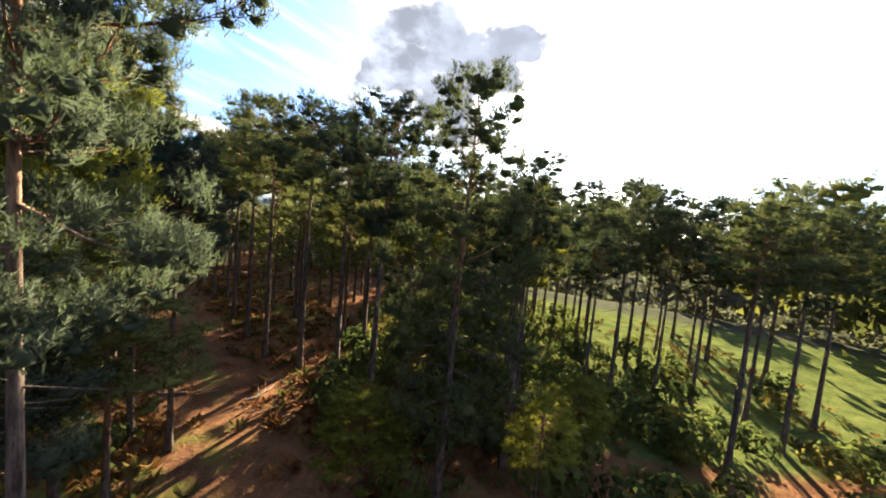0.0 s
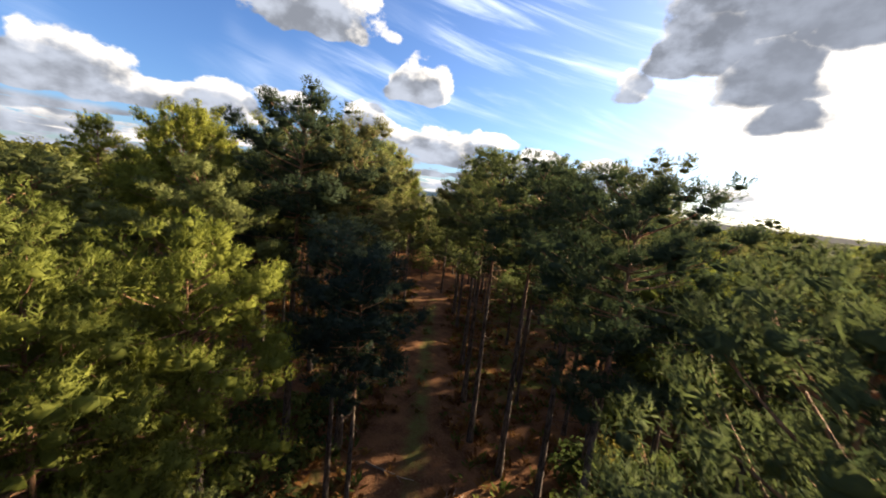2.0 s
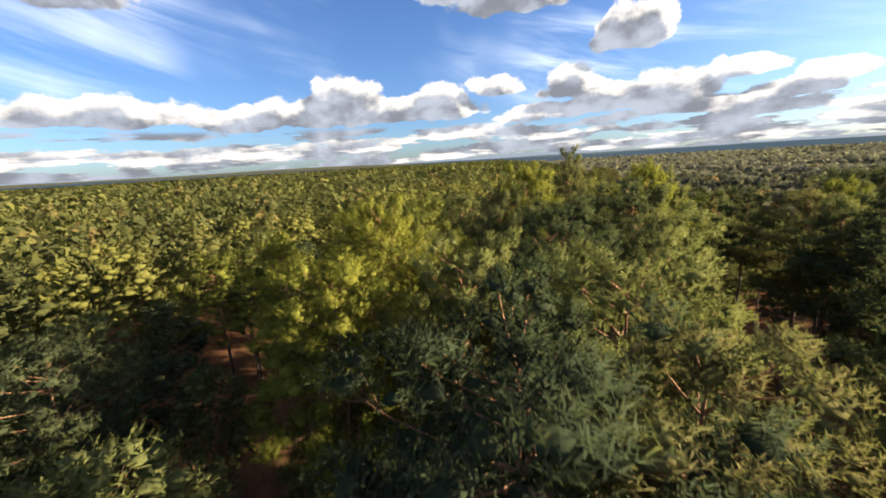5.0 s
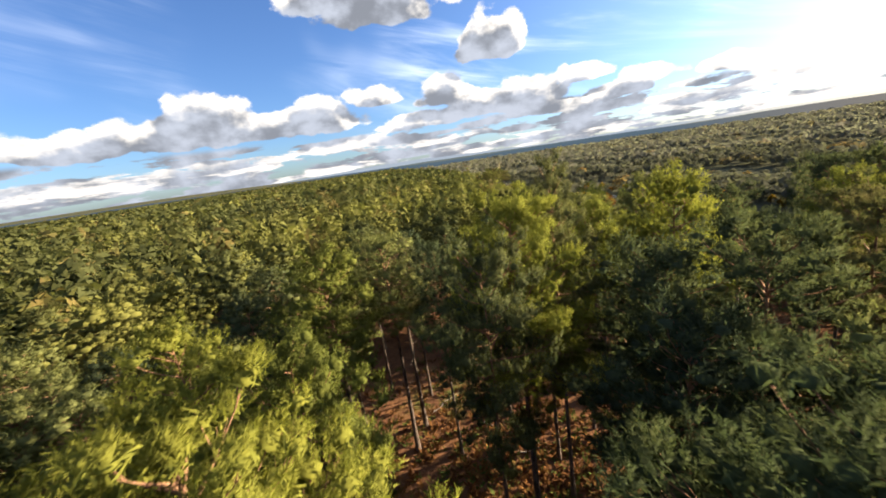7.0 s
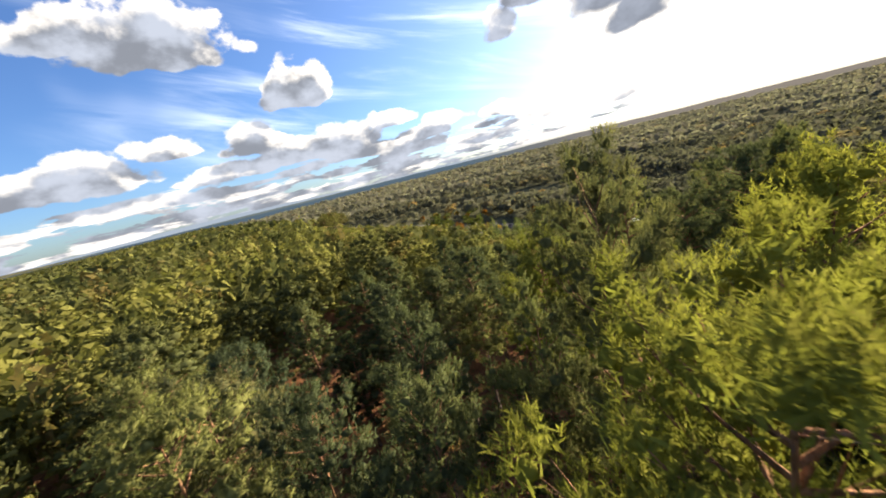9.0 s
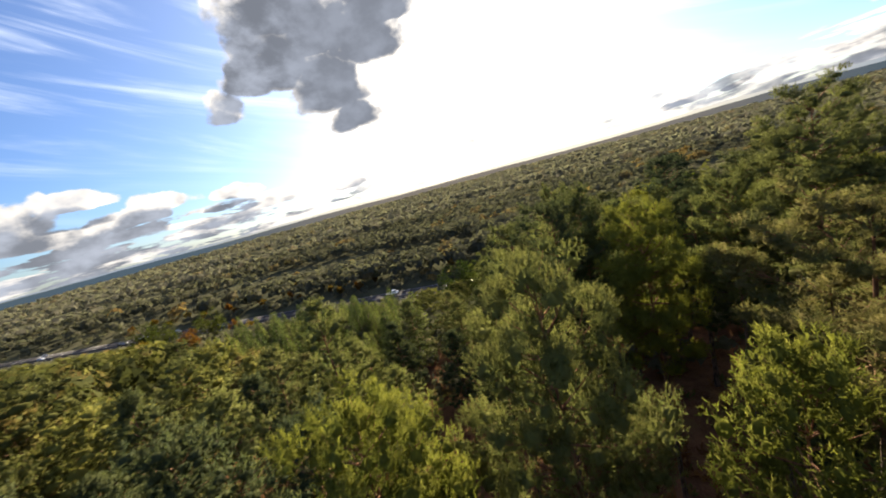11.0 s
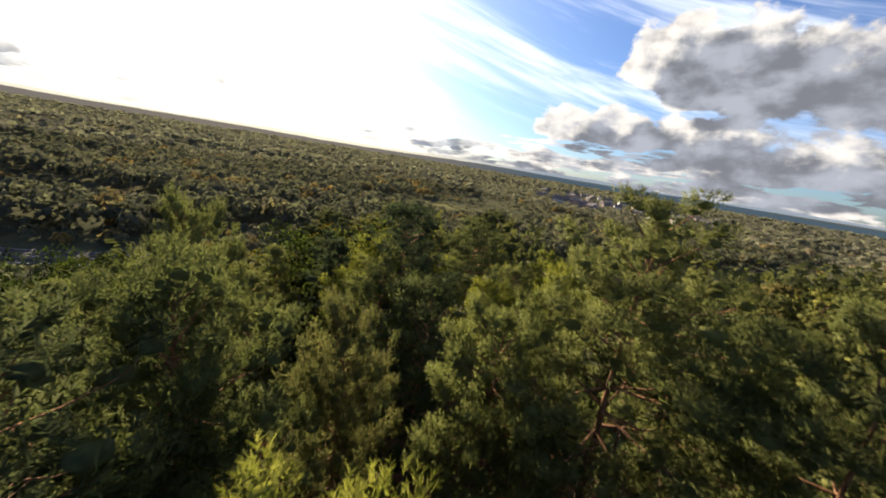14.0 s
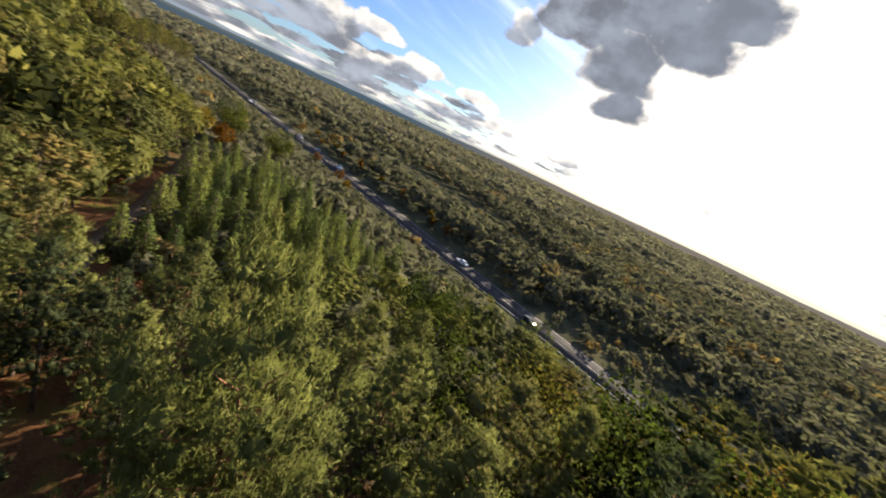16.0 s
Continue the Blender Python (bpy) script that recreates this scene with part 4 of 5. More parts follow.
# broadleaf and autumn trees along the slope and the road
oaks = [make_broadleaf(71, 9.0, 3.2, LEAVES, "rounded green oak on the slope above the road"),
        make_broadleaf(72, 6.5, 2.3, AUTUMN, "small birch in yellow and orange autumn leaf")]
AUTUMN_ROW = [(float(x), float((ROAD_AT + off - ROAD_ACROSS[0] * x) / ROAD_ACROSS[1]), size) for x, off, size in zip(np.arange(-176, -40, 6.5), [13, 22, 16, 30, 12, 19, 26, 14, 34, 18, 12, 24, 15, 29, 20, 13, 36, 17, 25, 12, 21], [0.8, 0.7, 0.9, 0.75, 0.65, 0.85, 0.7] * 3)]
for model, rows in ((oaks[0], [(-20.9, 65.8, 1.02), (-12.1, 67.2, 1.42), (-13.7, 76.8, 1.1), (-16.2, 60.8, 1.25), (-6.6, 63.4, 1.55), (-25.5, 73.0, 0.95), (-5.5, 72.0, 1.45), (-16.6, 68.6, 1.2), (-10.2, 73.0, 1.35), (1.0, 70.4, 1.5), (4.5, 78.5, 1.5), (-17.0, 84.0, 1.1), (-3.0, 80.0, 1.1), (-28.5, 80.0, 1.0), (-90.0, 110.0, 1.0), (-84.0, 106.0, 0.9), (-78.0, 112.0, 1.0)]),
                    (oaks[1], [(-10.4, 107.0, 0.9), (-74.0, 95.5, 0.9), (-84.0, 99.5, 0.9), (-100.0, 172.0, 0.9), (-92.0, 165.0, 0.8), (-120.0, 183.0, 0.8), (-60.0, 178.0, 0.8), (-15.0, 166.0, 0.8)] + AUTUMN_ROW)):
    for k, (x, y, size) in enumerate(rows):
        m = rooted(x, y, size, size, 67.0 * k)
        STANDING.append((x, y))
        if k == 0:
            model.matrix_basis = m
        else:
            copy_thing(model, m @ Matrix.Diagonal([1 / v for v in model.scale] + [1.0]))


# the rest of the wood near by
CLEARINGS = [(3.5, 40.0, 5.0), (-46.5, 24.6, 7.0), (-36.0, 25.5, 3.8), (-40.5, 21.0, 4.0), (-36.0, 18.6, 4.4), (-33.2, 16.2, 2.8)]
WAY = np.array([(row[1], row[2], row[3]) for row in PATH])


def free_for_tree(x, y, gap):
    along, across = np.dot((x, y) - RIDE_A, RIDE_WAY), np.dot((x, y) - RIDE_A, RIDE_ACROSS)
    if -6 < along < 38 and abs(across) < 3.6:
        return False
    if any(math.hypot(x - a, y - b) < r for a, b, r in CLEARINGS):
        return False
    if min(math.hypot(x - a, y - b) for a, b in STANDING) < gap:
        return False
    return ROAD_ACROSS[0] * x + ROAD_ACROSS[1] * y < 66


def sun_gap(x, y):
    """How high a tree may stand where the low sun looks in under the crowns to the bare ground; 0: stems only."""
    sx, sy = -math.sin(radians(SUN_AZ)), math.cos(radians(SUN_AZ))
    cap = 99.0
    for cx, cy, half in ((-46.5, 24.5, 3.6), (-38.5, 26.0, 2.4), (3.5, 40.0, 3.5), (-13.0, 15.0, 1.6), (-18.0, 21.0, 1.6), (-9.5, 11.0, 1.4)):
        ahead, aside = (x - cx) * sx + (y - cy) * sy, abs((x - cx) * sy - (y - cy) * sx)
        if aside < half and -1 < ahead < 55:
            cap = min(cap, 0.0 if ahead < 19 else 0.32 * ahead - 1.0)
    return cap


def view_cap(x, y):
    """How high a tree may stand on the slope, where the wood falls away and leaves the road in sight."""
    s, ground = ROAD_ACROSS[0] * x + ROAD_ACROSS[1] * y, float(terrain(x, y))
    cap = 99.0
    for ex, ey, top, from_s, fall, lo, hi in ((-36.7, 27.0, 18.7, 7.7, 0.297, 15, 52), (-22.0, 48.0, 18.8, 33.0, 0.384, -22, 62), (-34.1, 34.3, 18.5, 15.4, 0.316, -11, 10)):
        bearing = math.degrees(math.atan2(-(x - ex), y - ey))
        if lo < bearing < hi and s > from_s + 4:
            cap = min(cap, top - fall * (s - from_s) - ground - 0.7)
    bearing, reach = math.degrees(math.atan2(-(x + 22), y - 48)), math.hypot(x + 22, y - 48)
    if 5 < bearing < 78 and reach < 50:
        cap = min(cap, max(18.0 - 0.42 * reach, 6.5))
    for ex, ey, top, tx, ty, half in ((-30.2, 37.2, 18.7, 3.5, 40.0, 2.4), (-22.5, 10.3, 19.6, -46.0, 24.2, 4.2), (-25.9, 11.7, 19.5, -38.0, 26.5, 3.0), (-20.1, 9.5, 19.6, -44.0, 22.5, 2.0)):
        length = math.hypot(tx - ex, ty - ey)
        t = ((x - ex) * (tx - ex) + (y - ey) * (ty - ey)) / length ** 2
        if 0.2 < t < 1.05 and abs((x - ex) * (ty - ey) - (y - ey) * (tx - ex)) / length < half:
            cap = min(cap, top * (1 - t) - 1.5)
    return max(cap, 1.3)


def filler_height(x, y):
    h = min(RNG.uniform(9.8, 14.8), view_cap(x, y) * RNG.uniform(0.75, 1.0))
    near = np.hypot(WAY[:, 0] - x, WAY[:, 1] - y)
    low = np.min(np.where(near < 3.0, WAY[:, 2] - 3.2, np.where(near < 7.0, WAY[:, 2] - 2.4, 99.0)))
    for a, b in ((-33.8, 32.8), (-17.4, 40.6), (-24.6, 51.6), (-32.7, 20.0), (-27.9, 9.6), (-23.1, 15.0), (-25.1, 34.2), (-26.8, 40.4), (-14.7, 5.6), (-8.9, 3.6)):
        if math.hypot(x - a, y - b) < 4.8:
            low = min(low, RNG.uniform(8.0, 11.0))
    return min(h, low)


def track_side(x, y):
    return float(np.dot((x, y) - TRACK_A, (TRACK_WAY[1], -TRACK_WAY[0])))


def in_spruces(x, y):
    return -70 < x < -34 and 64 < y < 97 and track_side(x, y) > 1.7 and ROAD_ACROSS[0] * x + ROAD_ACROSS[1] * y < 69


def on_track(x, y):
    return abs(track_side(x, y)) < 2.0 and -4 < np.dot((x, y) - TRACK_A, TRACK_WAY) < 54


rest = []
for gx in np.arange(-72, 34, 4.3):
    for gy in np.arange(-34, 92, 4.3):
        x, y = gx + RNG.uniform(-1.6, 1.6), gy + RNG.uniform(-1.6, 1.6)
        if (x + 0.12 * y > 6.5 and 27 < y < 50 or x > 16 and 27 < y < 76) and RNG.random() < 0.9:
            continue
        if x > 0.0 and y > 8 and RNG.random() < 0.2 or x + 0.1 * y > -6 and y < 12 and y > -9:
            continue
        if math.hypot(x + 3, y + 1) < 7.5 or not free_for_tree(x, y, 2.7):
            continue
        if not in_spruces(x, y) and not on_track(x, y):
            rest.append((x, y))
rest.sort(key=lambda p: float(np.min(np.hypot(WAY[:, 0] - p[0], WAY[:, 1] - p[1]))))
for k, (x, y) in enumerate(rest[:160]):
    h = filler_height(x, y)
    h = max(h, RNG.uniform(2.4, 3.6))
    young = y > 27 or h < 8
    beside = float(np.min(np.hypot(WAY[:, 0] - x, WAY[:, 1] - y)))
    gap = sun_gap(x, y)
    if gap == 0.0:
        plant(PINES["wood"][1:2], k, x, y, max(h, 11.5), 0.85)
        continue
    h = min(h, gap)
    plant(PINES["shade" if beside < 4.5 and h > 8 else "young" if beside < 6.5 else "thicket" if young else "wood"], k, x, y, h, float(RNG.uniform(0.95, 1.2)) * (1.0 if h > 8 else 1.3 if h > 5 else 1.9))

# young spruces by the track, older pines behind it
spruces = [make_spruce(61, 8.0, 2.6, SPRUCE), make_spruce(62, 8.0, 2.2, SPRUCE)]
k = 0
for gx in np.arange(-66, -34, 2.7):
    for gy in np.arange(66, 96, 2.7):
        x, y = gx + RNG.uniform(-0.7, 0.7), gy + RNG.uniform(-0.7, 0.7)
        if not in_spruces(x, y) or k > 110:
            continue
        h = RNG.uniform(0.42, 0.82)
        m = rooted(x, y, h, h, RNG.uniform(0, 360))
        if k < 2:
            spruces[k].matrix_basis = m
        else:
            copy_thing(spruces[k % 2], m @ Matrix.Diagonal([1 / v for v in spruces[k % 2].scale] + [1.0]))
        k += 1
for k in range(130):
    along, off = RNG.uniform(-6, 62), RNG.uniform(-22, -2.2)
    p = TRACK_A + TRACK_WAY * along + np.array([TRACK_WAY[1], -TRACK_WAY[0]]) * off
    if min(math.hypot(p[0] - a, p[1] - b) for a, b in STANDING) > 2.7:
        plant(PINES["wood"], k, float(p[0]), float(p[1]), min(float(RNG.uniform(11.0, 13.5)), max(view_cap(float(p[0]), float(p[1])), 5.0)))

for k in range(26):
    p = TRACK_A + TRACK_WAY * (4 + 1.9 * k) + np.array([TRACK_WAY[1], -TRACK_WAY[0]]) * RNG.uniform(-6.0, -1.9)
    plant(PINES["thicket"], k, float(p[0]), float(p[1]), float(min(RNG.uniform(4.0, 8.5), view_cap(p[0], p[1]))), 1.25)
for k, (x, y, h) in enumerate([(-41.2, 56.4, 5.6), (-40.2, 59.4, 5.2), (-41.6, 61.4, 4.8), (-38.4, 58.4, 6.0), (-40.8, 53.6, 6.4), (-46.6, 60.2, 7.6), (-48.8, 58.0, 8.2), (-51.2, 60.4, 8.8), (-45.0, 57.4, 7.2), (-52.6, 63.0, 8.4), (-47.2, 54.6, 8.0)]):
    plant(PINES["thicket"], k, x, y, h, 1.3)
for k in range(44):
    along, deep = 2.7 * (k % 22) + RNG.uniform(-0.9, 0.9), RNG.uniform(0, 3) + 5.0 * (k // 22)
    p = STAND + STAND_WAY * along + np.array([-STAND_WAY[1], STAND_WAY[0]]) * deep
    plant(PINES["wood"][1:2], k, float(p[0]), float(p[1]), float(RNG.uniform(10.8, 12.6)), 0.95)
for models in PINES.values():
    for model in models:
        if model not in used:
            for child in list(model.children):
                bpy.data.objects.remove(child)
            bpy.data.objects.remove(model)

# ---------------------------------------------------------------- woods further off


def clumps(name, spots, mat, faces, label, low=0.25, size=0.5, category="woods", rough=0.24, upward=0.0):
    """Many crowns in one mesh: scales of foliage on rounded, uneven domes. spots: x, y, base, height, radius, tint."""
    rng = np.random.default_rng(len(spots))
    spots = np.asarray(spots, float)
    count = len(spots)
    way = rng.normal(size=(count, faces, 3))
    way[..., 2] = np.abs(way[..., 2]) * 1.1 - low
    way = unit(way)
    lump = 0.72 + 0.28 * np.sin(way[..., 0] * 5 + spots[:, None, 0]) * np.sin(way[..., 1] * 5 + spots[:, None, 1]) + rng.uniform(-0.07, 0.07, (count, faces))
    radii = np.stack([spots[:, 4], spots[:, 4], spots[:, 3] * 0.48], 1)[:, None]
    centre = np.stack([spots[:, 0], spots[:, 1], spots[:, 2] + spots[:, 3] * 0.55], 1)[:, None]
    at = centre + way * radii * lump[..., None]
    outward = unit(way / radii * radii.mean(-1, keepdims=True))
    facing = unit(outward + rng.normal(0, rough, (count, faces, 3)))
    a = unit(np.cross(facing, rng.normal(size=(count, faces, 3))))
    b = np.cross(facing, a)
    scale = (spots[:, 4] * size)[:, None, None] * rng.uniform(0.6, 1.3, (count, faces, 1))
    corners = np.stack([at + a * scale, at - a * scale * 0.6 + b * scale * 0.8, at - a * scale * 0.6 - b * scale * 0.8], 2).reshape(-1, 3)
    tris = np.arange(len(corners)).reshape(-1, 3)
    soft = np.repeat(unit((1 - upward) * outward + (0, 0, upward) + rng.normal(0, 0.6 * rough, (count, faces, 3))).reshape(-1, 3), 3, 0)
    me = tri_mesh(name, corners, tris, mat, np.repeat(spots[:, 5], faces), soft)
    return tagged(new(name, me), label, category, kind="stuff")


def trunks(name, spots, label):
    """Bare stems for woods in which they show."""
    tubes = Tubes()
    for x, y, base, height, radius, tint in spots:
        tubes.limb([(x, y, base - 0.3), (x, y, base + height * 0.75)], [0.17, 0.09], 4)
    return tagged(new(name, tubes.mesh(name, BARK)), label, "woods", kind="stuff")


near_spots = [(x, y, float(terrain(x, y)), max(min(RNG.uniform(11.8, 15.6), view_cap(x, y)), 2.6), RNG.uniform(2.4, 3.2), RNG.random()) for x, y in rest[160:]]
AUTUMN_PATCHES = [(-118, 258, 18), (-152, 281, 18), (-98, 238, 16), (-83, 222, 12), (-72, 208, 10), (-110, 214, 9), (-130, 240, 10), (-38, 178, 6), (10, 160, 6)]
far_spots = {"mid": near_spots[100:], "far": [], "horizon": [], "scrub": [], "heath": []}
radius = 24.0
while radius < 2600:
    gap = 4.1 + 0.021 * max(radius - 50, 0)
    for turn in np.arange(0, 2 * np.pi, gap / radius):
        r, t = radius + RNG.uniform(-0.45, 0.45) * gap, turn + RNG.uniform(-0.45, 0.45) * gap / radius
        x, y = -25 - r * math.sin(t), 30 + r * math.cos(t)
        across = ROAD_ACROSS[0] * x + ROAD_ACROSS[1] * y
        if -72 < x < 34 and -34 < y < 92 and across < 66 or abs(across - ROAD_AT) < 8 or in_spruces(x, y) or on_track(x, y):
            continue
        if glade(x, y) > 0.5 and RNG.random() < 0.93:
            continue
        z = float(terrain(x, y))
        tint = float(np.clip(0.42 + 0.75 * noise.noise(Vector((x * 0.017, y * 0.024, 7.0))) + RNG.uniform(-0.22, 0.22), 0, 0.94))
        if any(math.hypot(x - a, (y - b) * 1.6) < c for a, b, c in AUTUMN_PATCHES):
            tint = 0.1355 if RNG.random() < 0.8 else tint
        along_road = ROAD_WAY[0] * x + ROAD_WAY[1] * y
        patch = noise.noise(Vector((along_road * 0.005, across * 0.013, 2.0)))
        if across > 50:
            low = (abs(across - ROAD_AT) < 20) or patch > 0.10
            h = RNG.uniform(2.2, 4.2) if low else RNG.uniform(6.5, 10.5)
            tint = tint if low else tint * 0.45
            if across < ROAD_AT - 8:
                h = RNG.uniform(3.0, 7.5) * (1.0 - 0.35 * (across > 90))
            h = min(h, view_cap(x, y) * RNG.uniform(0.7, 1.0)) if across < ROAD_AT else h
            if patch > 0.30 and across > ROAD_AT + 24:
                h, tint = RNG.uniform(0.5, 1.2), 0.9
                if RNG.random() < 0.4:
                    continue
            if -88 < math.degrees(math.atan2(-(x + 25), y - 40)) < -52 and 380 < r < 950:
                h = min(h, 3.0)
            spot = (x, y, z, h, 0.25 + h * RNG.uniform(0.30, 0.46) + 0.02 * r * 0.25, tint)
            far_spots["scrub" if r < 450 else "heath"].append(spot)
        else:
            h, deep = min(RNG.uniform(12.0, 15.5), view_cap(x, y)), stand_depth(x, y)
            if 0 <= deep < 11:
                continue
            h = min(h, 3.4 if -34 < deep < 0 else 11.5 if 11 <= deep < 60 else h)
            far_spots["mid" if r < 160 else "far" if r < 520 else "horizon"].append((x, y, z, h, RNG.uniform(2.5, 3.5) + 0.004 * r, tint))
    radius += gap * 0.9


for k in range(900):
    x, y = RNG.uniform(-78, 10), RNG.uniform(30, 100)
    across = ROAD_ACROSS[0] * x + ROAD_ACROSS[1] * y
    if 36 < across < 68 and not on_track(x, y):
        h = RNG.uniform(1.0, 2.4)
        far_spots["scrub"].append((x, y, float(terrain(x, y)), h, 0.5 + h * RNG.uniform(0.35, 0.5), RNG.random()))


shrubs = []
for k in range(640):
    x, y = RNG.uniform(-6, 26), RNG.uniform(2.5, 36)
    aside = float(np.dot((x, y) - RIDE_A, RIDE_ACROSS))
    if aside > 3.4 and x + 0.25 * y - 5.5 < RNG.uniform(4, 20):
        h = RNG.uniform(0.8, 2.3)
        shrubs.append((x, y, 0.0, h, 0.45 + 0.32 * h, RNG.random()))
for k in range(160):
    x, y = RNG.uniform(-20, -6), RNG.uniform(-4, 16)
    if float(np.dot((x, y) - RIDE_A, RIDE_ACROSS)) < -3.4:
        h = RNG.uniform(0.7, 1.9)
        shrubs.append((x, y, 0.0, h, 0.4 + 0.3 * h, RNG.random()))


for k in range(150):
    p = TRACK_A + TRACK_WAY * RNG.uniform(2, 60) + np.array([TRACK_WAY[1], -TRACK_WAY[0]]) * RNG.uniform(-20, -2.2)
    h = RNG.uniform(0.8, 2.2)
    shrubs.append((float(p[0]), float(p[1]), float(terrain(p[0], p[1])), h, 0.5 + 0.35 * h, RNG.random()))


def joined_pines(spots, models):
    """The rest of the plateau's pines, crowns in one mesh and stems in another."""
    rng = np.random.default_rng(5)
    crowns, stems = [], []
    for k, (x, y, base, height, wide, tint) in enumerate(spots):
        size, turn, broad = height / BASE_H, rng.random() * 6.3, wide / 2.4 * (1.0 if height > 9 else 1.5)
        cos, sin = math.cos(turn), math.sin(turn)
        spin = np.array([[cos, sin, 0], [-sin, cos, 0], [0, 0, 1]]) * np.array([size * broad, size * broad, size])
        for bin_of, (data, facing) in zip((stems, crowns), models[k % len(models)]):
            if bin_of is stems and k > 130:
                continue
            bin_of.append((data @ spin + (x, y, base), tint, unit(facing @ spin)))
    for name, rows, mat, label in (("wood_near", crowns, CANOPY, "dense canopy of pines on the plateau"), ("stems_near", stems, BARK, "bare pine stems in the shade of the canopy")):
        verts = np.concatenate([v for v, t, f in rows])
        tint = np.concatenate([np.full(len(v) // 3, t) for v, t, f in rows])
        tagged(new(name, tri_mesh(name, verts, np.arange(len(verts)).reshape(-1, 3), mat, tint, np.concatenate([f for v, t, f in rows]))), label, "woods", kind="stuff")


def soup(ob):
    """The corners of an object's triangles, three by three."""
    me = ob.data
    co, index = np.empty(len(me.vertices) * 3, np.float32), np.empty(len(me.loops), np.int32)
    me.vertices.foreach_get("co", co)
    me.loops.foreach_get("vertex_index", index)
    facing = np.empty(len(me.loops) * 3, np.float32)
    me.corner_normals.foreach_get("vector", facing)
    return co.reshape(-1, 3)[index].astype(float), facing.reshape(-1, 3).astype(float)


spare = [make_pine(seed, 16, low, wide, (6, 4, 0.24, 0.038, 3, 0.16), CANOPY, TALL, form, 0.55, 0.95, 0.7, 1.2) for seed, low, wide, form in ((91, 9.8, 2.4, 0.35), (92, 10.4, 2.3, 0.4), (93, 9.2, 2.5, 0.3))]
FAR_PINES.sort(key=lambda p: -p[3])
joined_pines(FAR_PINES + near_spots[:100], [[soup(child) for child in sorted(tree.children, key=lambda c: c.name, reverse=True)] for tree in spare])
for tree in spare:
    for child in list(tree.children):
        bpy.data.objects.remove(child)
    bpy.data.objects.remove(tree)
clumps("wood_middle", far_spots["mid"], CANOPY, 210, "unbroken green pine canopy", 0.3, 0.16)
clumps("wood_far", far_spots["far"], CANOPY, 36, "pine woods stretching away over the plateau", 0.2, 0.42)
clumps("wood_horizon", far_spots["horizon"], CANOPY, 13, "woods and hedges towards the horizon", 0.1, 0.52, rough=0.3, upward=0.5)
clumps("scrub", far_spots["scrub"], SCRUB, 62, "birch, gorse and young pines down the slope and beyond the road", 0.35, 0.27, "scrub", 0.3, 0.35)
clumps("undergrowth", shrubs, UNDERGROWTH, 150, "grey-green bramble and young birch under the pines", 0.35, 0.15, "shrubs")
clumps("heath_woods", far_spots["heath"], HAZED_WOODS, 17, "bare birch woods and heath across the valley", 0.1, 0.52, rough=0.3, upward=0.55)

# ---------------------------------------------------------------- cars on the road


def shell(bm, rings):
    """Skins a row of rings of equal length into bm, with closed ends."""
    made = [[bm.verts.new(p) for p in ring] for ring in rings]
    n = len(made[0])
    for a, b in zip(made, made[1:]):
        for i in range(n):
            bm.faces.new((a[i], a[(i + 1) % n], b[(i + 1) % n], b[i]))
    bm.faces.new(made[0][::-1])
    bm.faces.new(made[-1])
    bmesh.ops.recalc_face_normals(bm, faces=bm.faces)


